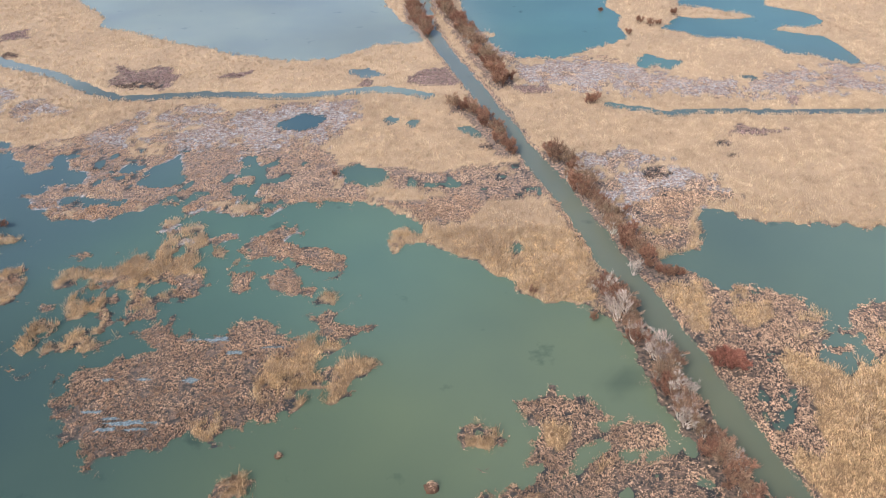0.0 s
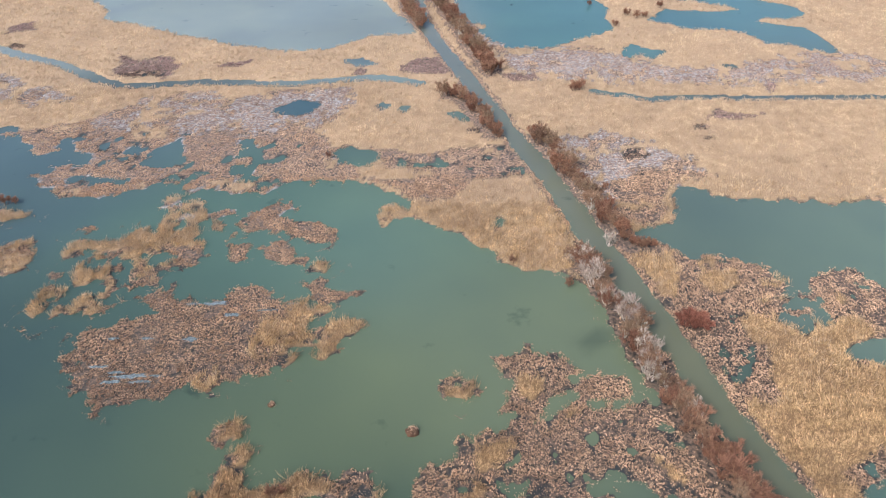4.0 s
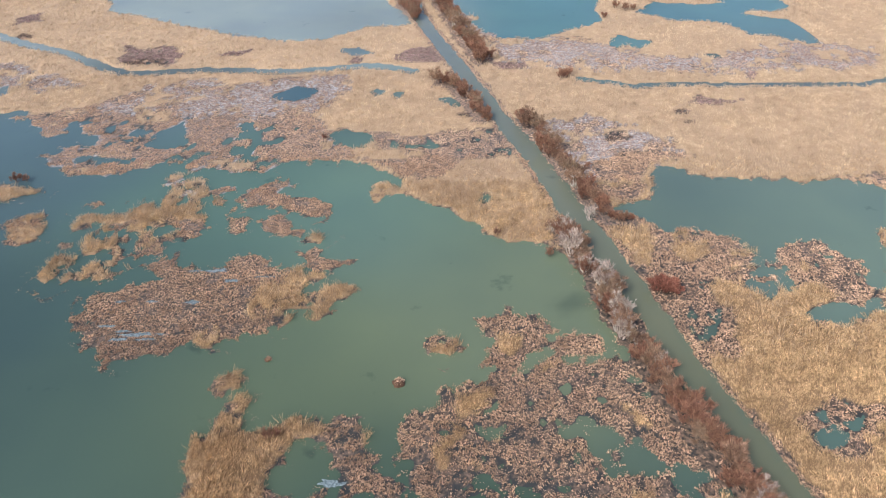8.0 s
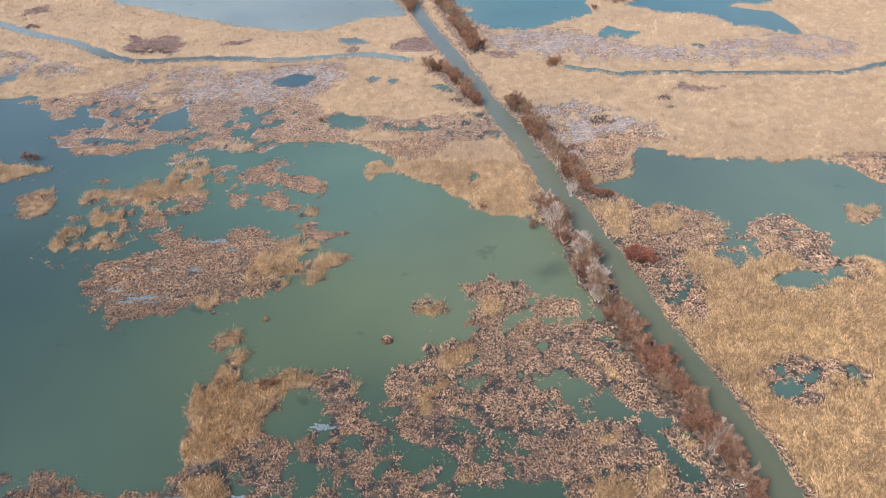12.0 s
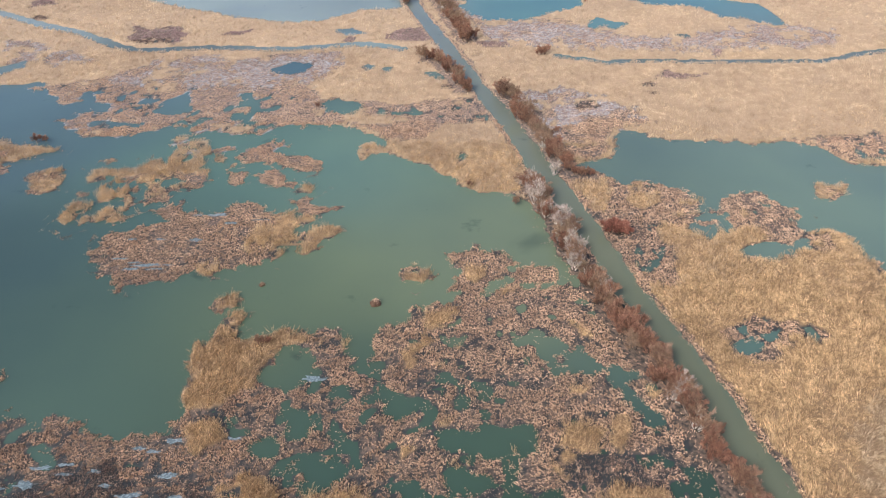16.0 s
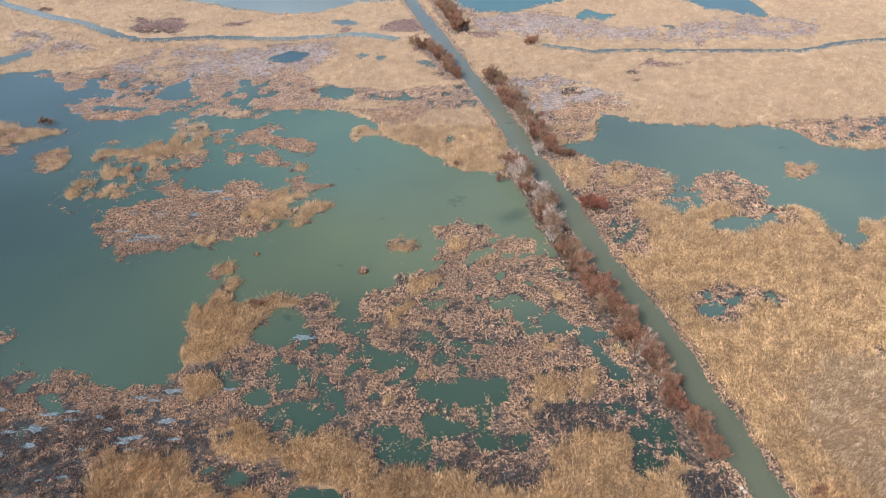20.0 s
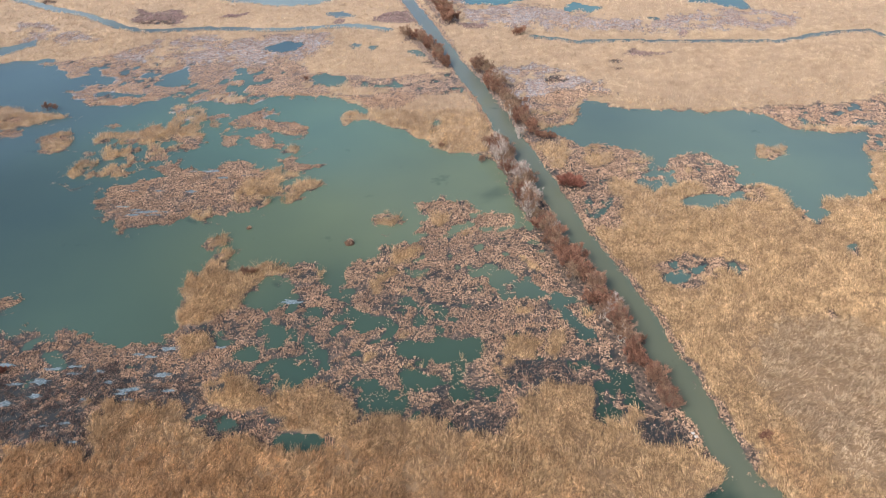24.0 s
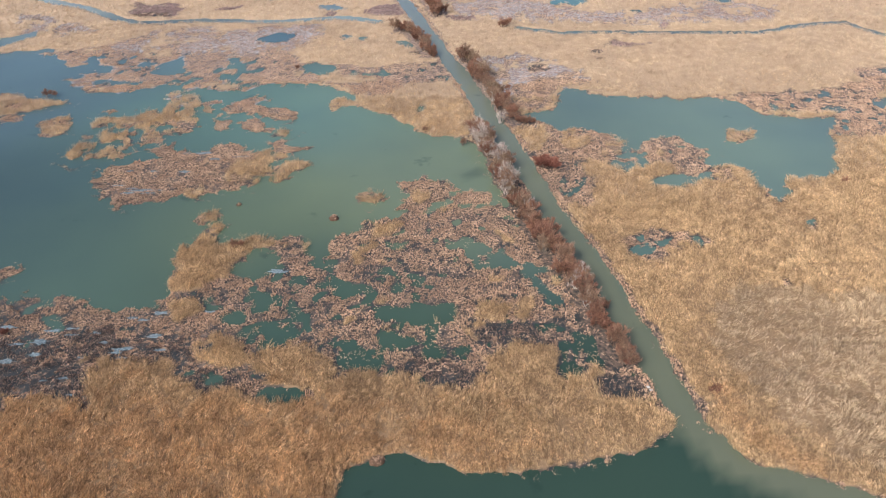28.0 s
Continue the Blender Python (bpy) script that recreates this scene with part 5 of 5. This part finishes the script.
bed("dark_stubble", "brown broken stems on dark mud", "D", DUSK, 7.0, 76, 570, 161, blades=6, height=0.28, width=0.075,
    spread=0.13, lean=0.2, splay=1.2, swirl=4.0)
bed("bank_litter", "brown broken reed litter under the willow shrubs", "T", RUST, 0.4, 56, 570, 163, blades=6, height=0.35, width=0.2,
    spread=0.3, lean=0.5, splay=0.8, swirl=4.0)
bed("frosty_sedge", "low greyish purple sedge with pale frost", "P", MAUVE, 1.3, 180, 570, 170, blades=5, height=0.5, width=0.26,
    spread=0.5, lean=0.7, splay=0.9, swirl=6.0)
bed("mauve_sedge", "low dark mauve sedge in a wet hollow", "M", PLUM, 1.6, 180, 570, 172, blades=5, height=0.5, width=0.28,
    spread=0.45, lean=0.6, splay=0.9, swirl=6.0)
bed("reed_remnant", "drowned brown reed clods in dark shallows", "G", RUST, 2.2, 76, 300, 175, shape=clods, size=0.22, high=0.2, width=0.16, blades=8)
bed("drowned_stems", "drab drowned reed stems along the wet rim", "E", DUSK, 3.0, 76, 330, 176, shape=clods, size=0.3, high=0.16, width=0.14, blades=6)


# ---------------------------------------------------------------- willows along the canal
def tube(verts, faces, path, radii, sides=4):
    start = len(verts)
    for k, (p, rad) in enumerate(zip(path, radii)):
        d = (path[min(k + 1, len(path) - 1)] - path[max(k - 1, 0)]).normalized()
        u = d.orthogonal().normalized()
        w = d.cross(u)
        for s in range(sides):
            a = 2 * math.pi * s / sides
            verts.append(p + (u * math.cos(a) + w * math.sin(a)) * rad)
    for k in range(len(path) - 1):
        for s in range(sides):
            a, b = start + k * sides + s, start + k * sides + (s + 1) % sides
            faces.append((a, b, b + sides, a + sides))


def willow_meshes(seed, height, spread, stems, twigs, twig_w, bark, twig, name, stout=1.0):
    """A many-stemmed shrub: tapered stems and limbs in one mesh, brushes of fine twigs in another."""
    r = random.Random(seed)
    verts, faces, limbs = [], [], []
    for s in range(stems):
        a = 2 * math.pi * s / stems + r.uniform(-0.5, 0.5)
        out = spread * r.uniform(0.15, 0.95)
        h = height * r.uniform(0.55, 1.0) * (1 - 0.25 * out / spread)
        p0 = Vector((math.cos(a) * 0.3, math.sin(a) * 0.3, -0.3))
        top = Vector((math.cos(a) * out, math.sin(a) * out, h * 0.8))
        path = [p0.lerp(top, t) + Vector((r.uniform(-.22, .22), r.uniform(-.22, .22), -0.16 * h * math.sin(t * math.pi))) * (t > 0)
                for t in (0, 0.3, 0.6, 0.85, 1.0)]
        tube(verts, faces, path, [stout * w for w in (0.11, 0.085, 0.06, 0.04, 0.02)])
        limbs += [(path[2], path[3]), (path[3], path[4] + (path[4] - path[3]) * 0.3)]
        for _ in range(4):
            k = r.uniform(0.35, 0.9)
            b0 = path[1].lerp(path[4], k)
            b1 = b0 + Vector((r.uniform(-1, 1), r.uniform(-1, 1), r.uniform(0.3, 1.3))) * (0.30 * spread)
            tube(verts, faces, [b0, b0.lerp(b1, 0.55) + Vector((0, 0, 0.08)), b1], [stout * 0.05, stout * 0.035, 0.012], 3)
            limbs.append((b0.lerp(b1, 0.4), b1))
    trunk = bpy.data.meshes.new(name + "_trunk")
    trunk.from_pydata(verts, [], faces)
    trunk.materials.append(bark)
    tv, tf = [], []
    share = twigs // len(limbs)
    for p0, p1 in limbs:
        way = (p1 - p0).normalized() * 0.5 + Vector((p1.x * 0.16, p1.y * 0.16, 0.75))
        for _ in range(round(share * r.uniform(0.5, 1.5))):
            p = p0.lerp(p1, r.random() ** 0.6)
            d = (way + Vector((r.gauss(0, 0.42), r.gauss(0, 0.42), r.gauss(0, 0.3)))).normalized()
            q = p + d * r.uniform(0.5, 1.35)
            side = d.cross(Vector((r.gauss(0, 1), r.gauss(0, 1), r.gauss(0, 1)))).normalized() * twig_w * r.uniform(0.6, 1.3)
            n = len(tv)
            tv += [p, q - side, q + side]
            tf.append((n, n + 1, n + 2))
    crown = bpy.data.meshes.new(name + "_crown")
    crown.from_pydata(tv, [], tf)
    crown.materials.append(twig)
    return trunk, crown


def willow(meshes, label):
    root = new("willow_shrub")
    root.empty_display_size = 0.5
    tagged(root, label, "shrub", group="willow shrubs along the canal")
    for nm, me in zip(("trunk", "crown"), meshes):
        ob = new(nm, me)
        ob.parent = root
    return root


RED = [willow(willow_meshes(s, 6.2, 3.0, 9, 2500, 0.036, BARK, TWIG_RED, "red_willow"), "leafless reddish brown willow shrub beside the canal") for s in (1, 2, 3)]
TAN = [willow(willow_meshes(s, 6.6, 3.0, 9, 2200, 0.036, BARK_GREY, TWIG_TAN, "tan_willow"), "leafless olive brown willow shrub beside the canal") for s in (4, 5)]
WHITE = [willow(willow_meshes(s, 7.4, 2.6, 7, 1000, 0.036, BARK_WHITE, TWIG_WHITE, "white_willow", 1.5), "dead willow with bleached whitish branches beside the canal") for s in (6, 7)]
MIXED = [willow(willow_meshes(s, 7.0, 2.8, 8, 1500, 0.036, BARK_WHITE, TWIG_TAN, "mixed_willow", 1.15), "half-dead willow with pale limbs among brown twigs beside the canal") for s in (9, 10)]
BUSH = [willow(willow_meshes(s, 3.6, 2.6, 12, 4200, 0.032, BARK, TWIG_BRIGHT, "bushy_willow"), "dense rounded bright reddish brown willow bush on the reed mat") for s in (8,)]
used = set()


def plant(kinds, x, y, size=1.0, r=random):
    src = r.choice(kinds)
    i, j = cell(np.array([x]), np.array([y]))
    m = pose(x, y, max(0.0, float(HEIGHT[i[0], j[0]])) - 0.02, 0, 0, r.uniform(0, 360)) @ Matrix.Diagonal((size, size, size * r.uniform(0.9, 1.1), 1))
    if src.name in used:
        ob = copy_thing(src, m)
        ob.matrix_basis = m
        return ob
    used.add(src.name)
    src.matrix_basis = m
    return src


def row(line, gap, width, size, weights, seed):
    r = random.Random(seed)
    for (ax, ay), (bx, by) in zip(line, line[1:]):
        d = math.hypot(bx - ax, by - ay)
        for k in range(max(1, round(d / gap))):
            t = (k + r.uniform(0.2, 0.8)) / max(1, round(d / gap))
            nx, ny = (by - ay) / d, -(bx - ax) / d
            o = r.uniform(-width, width)
            kinds = r.choices((RED, TAN, WHITE, MIXED), weights)[0]
            plant(kinds, ax + (bx - ax) * t + nx * o, ay + (by - ay) * t + ny * o, size * r.uniform(0.6, 1.15), r)


row(ROWS[0], 1.5, 2.7, 1.22, (5, 2, 4.5, 3), 23)
row(ROWS[1], 1.6, 2.5, 1.2, (6, 3, 0.8, 2), 12)
row(ROWS[2], 1.9, 1.9, 1.0, (7, 3, 0, 0.6), 13)
row(ROWS[3], 2.5, 2.0, 1.15, (6, 4, 0, 1), 14)
row(ROWS[4], 2.6, 2.2, 1.25, (6, 4, 0, 1), 15)
row(ROWS[5], 2.5, 2.6, 1.3, (6, 4, 0, 1), 16)
row(ROWS[6], 2.0, 2.7, 1.25, (4, 3, 0.8, 2.5), 17)
row(ROWS[7], 2.0, 0.8, 0.65, (1, 0, 0, 0), 18)
plant(WHITE, 23.2, 246.5, 0.9)
plant(WHITE, 38.6, 147.2, 1.0)
plant(WHITE, 36.4, 144.4, 0.85)
for x, y, s in ((34.4, 359.8, 1.0), (32.6, 359.2, 0.8), (8, 228, 0.5), (-6.6, 239, 0.45),
                (42.3, 135.8, 0.6), (136, 198, 0.5), (61.6, 106.2, 0.42), (63, 107, 0.35), (28.6, 278.3, 0.5), (78.6, 459.4, 0.8), (83.2, 453.8, 0.8), (88, 455, 0.7),
                (100.4, 471.7, 0.8), (69, 442.2, 0.7), (62.2, 479.3, 0.6), (-66.9, 304.2, 0.4), (-169.2, 275.6, 0.7), (-166, 276, 0.5), (-62, 164.5, 0.5), (-60.3, 165, 0.4)):
    plant(RED, x, y, s)


for x, y, s in ((35.6, 211.5, 1.25), (38.0, 212.0, 1.15), (39.4, 210.6, 0.85), (44.0, 116.2, 0.7), (-112.3, 128.2, 0.4)):
    plant(BUSH, x, y, s)


def mound(x, y, wide, high, seed, label):
    """A heap of broken stems: a low uneven dome with stems sticking out of it."""
    r = np.random.default_rng(seed)
    root = new("reed_mound")
    root.location = (x, y, 0)
    tagged(root, label, "mound", group="heaps of broken reed in the water")
    rings, sides = 6, 16
    v, f = [], []
    for a in range(rings + 1):
        t = a / rings
        for b in range(sides):
            ang = 2 * math.pi * b / sides
            rad = wide / 2 * math.cos(t * math.pi / 2) * r.uniform(0.8, 1.15) + 0.02
            v.append((rad * math.cos(ang) * 1.2, rad * math.sin(ang), high * math.sin(t * math.pi / 2) * r.uniform(0.85, 1.1) - 0.15))
    for a in range(rings):
        for b in range(sides):
            f.append((a * sides + b, a * sides + (b + 1) % sides, (a + 1) * sides + (b + 1) % sides, (a + 1) * sides + b))
    body = mesh_from("heap", v, [np.array(f)], HEAP)
    ob = new("heap", body)
    ob.parent = root
    k = 110
    a, d = r.uniform(0, 2 * np.pi, k), np.sqrt(r.random(k)) * wide * 0.5
    z = high * np.sqrt(np.clip(1 - (2 * d / wide) ** 2, 0, 1)) - 0.15
    sv, sf = tufts(np.cos(a) * d, np.sin(a) * d, z, 3, 0.45, 0.07, 0.1, 0.9, seed, splay=0.8)
    st = new("stubble", mesh_from("stubble", sv, sf, RUST))
    st.parent = root
    tagged(st, kind="stuff")


HEAP = twig_material("wet_brown_reed_heap", (0.05, 0.03, 0.022), (0.12, 0.075, 0.05))
mound(-34.5, 179.6, 2.6, 1.3, 31, "dark brown heap of broken reeds standing in open water")
mound(-66.6, 188.2, 1.5, 0.7, 32, "small brown heap of broken reeds in open water")
mound(-14.3, 88.6, 3.0, 0.9, 33, "brown clod of reed roots at the edge of the lagoon")


def snag(x, y, seed):
    """A drowned branch lying in the shallow margin of the canal."""
    r = random.Random(seed)
    verts, faces = [], []
    for _ in range(4):
        a = r.uniform(0, 2 * math.pi)
        p = Vector((r.uniform(-0.5, 0.5), r.uniform(-0.5, 0.5), -0.1))
        q = p + Vector((math.cos(a) * r.uniform(0.8, 1.6), math.sin(a) * r.uniform(0.8, 1.6), r.uniform(0.15, 0.6)))
        tube(verts, faces, [p, p.lerp(q, 0.5) + Vector((0, 0, 0.1)), q], [0.07, 0.05, 0.02], 5)
    me = bpy.data.meshes.new("branch")
    me.from_pydata(verts, [], faces)
    me.materials.append(BARK)
    ob = tagged(new("drowned_branch", me), "dark drowned branch lying in the canal margin", "branch", group="drowned branches")
    ob.location = (x, y, 0)


for k, (x, y) in enumerate(((43.6, 165.2), (44.6, 164.0), (47.9, 157.6), (101.3, 217.8), (-24, 183.5), (52.5, 121.5))):
    snag(x, y, 50 + k)


# ---------------------------------------------------------------- thin ice on the flats
ICE, ice_nt, ice_b = material("thin_wet_ice", 0.45, 0.5)
ice_grain = noise_tex(ice_nt, 2.2, 5.0, 0.6)
ice_nt.links.new(ramp(ice_nt, ice_grain, [(0.40, (0.05, 0.075, 0.085)), (0.66, (0.24, 0.29, 0.31))]), ice_b.inputs["Base Color"])
bump(ice_nt, ice_b, ice_grain, 0.4, 0.05)


def ice_patch(x, y, wide, deep, seed):
    """A thin ragged plate of ice drawn out into streaks, with a rounded rim."""
    r = random.Random(seed)
    sides = 26
    wob = [r.uniform(0.55, 1.15) for _ in range(sides)]
    v, f = [], []
    for z, k in ((-0.05, 1.0), (0.02, 1.0), (0.03, 0.93)):
        for s in range(sides):
            a = 2 * math.pi * s / sides
            v.append((wide * 0.72 * k * wob[s] * math.cos(a), deep * 0.36 * k * wob[s] * math.sin(a) + 0.12 * deep * math.sin(3 * a + seed), z))
    for ring in range(2):
        for s in range(sides):
            n = (s + 1) % sides
            f.append((ring * sides + s, ring * sides + n, (ring + 1) * sides + n, (ring + 1) * sides + s))
    f.append(tuple(range(2 * sides, 3 * sides)))
    f.append(tuple(range(sides - 1, -1, -1)))
    me = bpy.data.meshes.new("ice")
    me.from_pydata(v, [], f)
    me.materials.append(ICE)
    i, j = cell(np.array([x]), np.array([y]))
    ob = tagged(new("ice_patch", me), "thin ragged pale blue ice patch on dark mud", "ice", group="ice patches on the flats")
    ob.location = (x, y, max(0.03, float(HEIGHT[i[0], j[0]]) + 0.02))


for k, (x, y, wide, deep) in enumerate(ICE_FLATS + ICE_ISLET):
    ice_patch(x, y, wide, deep, 200 + k)


def scrap(x, y, seed):
    """A crumpled sheet washed up on the bank."""
    r = random.Random(seed)
    bm = bmesh.new()
    n = 6
    grid = [[bm.verts.new((0.16 * (i - 2.5) + r.uniform(-.04, .04), 0.13 * (j - 2.5) + r.uniform(-.04, .04), r.uniform(0.0, 0.16))) for j in range(n)] for i in range(n)]
    for i in range(n - 1):
        for j in range(n - 1):
            bm.faces.new((grid[i][j], grid[i + 1][j], grid[i + 1][j + 1], grid[i][j + 1]))
    bmesh.ops.solidify(bm, geom=bm.faces[:], thickness=0.02)
    me = bpy.data.meshes.new("scrap")
    bm.to_mesh(me)
    bm.free()
    me.materials.append(SCRAP)
    i, j = cell(np.array([x]), np.array([y]))
    ob = tagged(new("litter_scrap", me), "crumpled white sheet washed up on the canal bank", "litter", group="litter on the bank")
    ob.location = (x, y, max(0.0, float(HEIGHT[i[0], j[0]])) + 0.28)


SCRAP, scrap_nt, scrap_b = material("dirty_white_sheet", 0.6, 0.4)
scrap_nt.links.new(ramp(scrap_nt, noise_tex(scrap_nt, 9.0, 3.0), [(0.3, (0.45, 0.44, 0.41)), (0.6, (0.78, 0.78, 0.76))]), scrap_b.inputs["Base Color"])
scrap(47.7, 107.0, 71)
scrap(47.3, 107.9, 72)
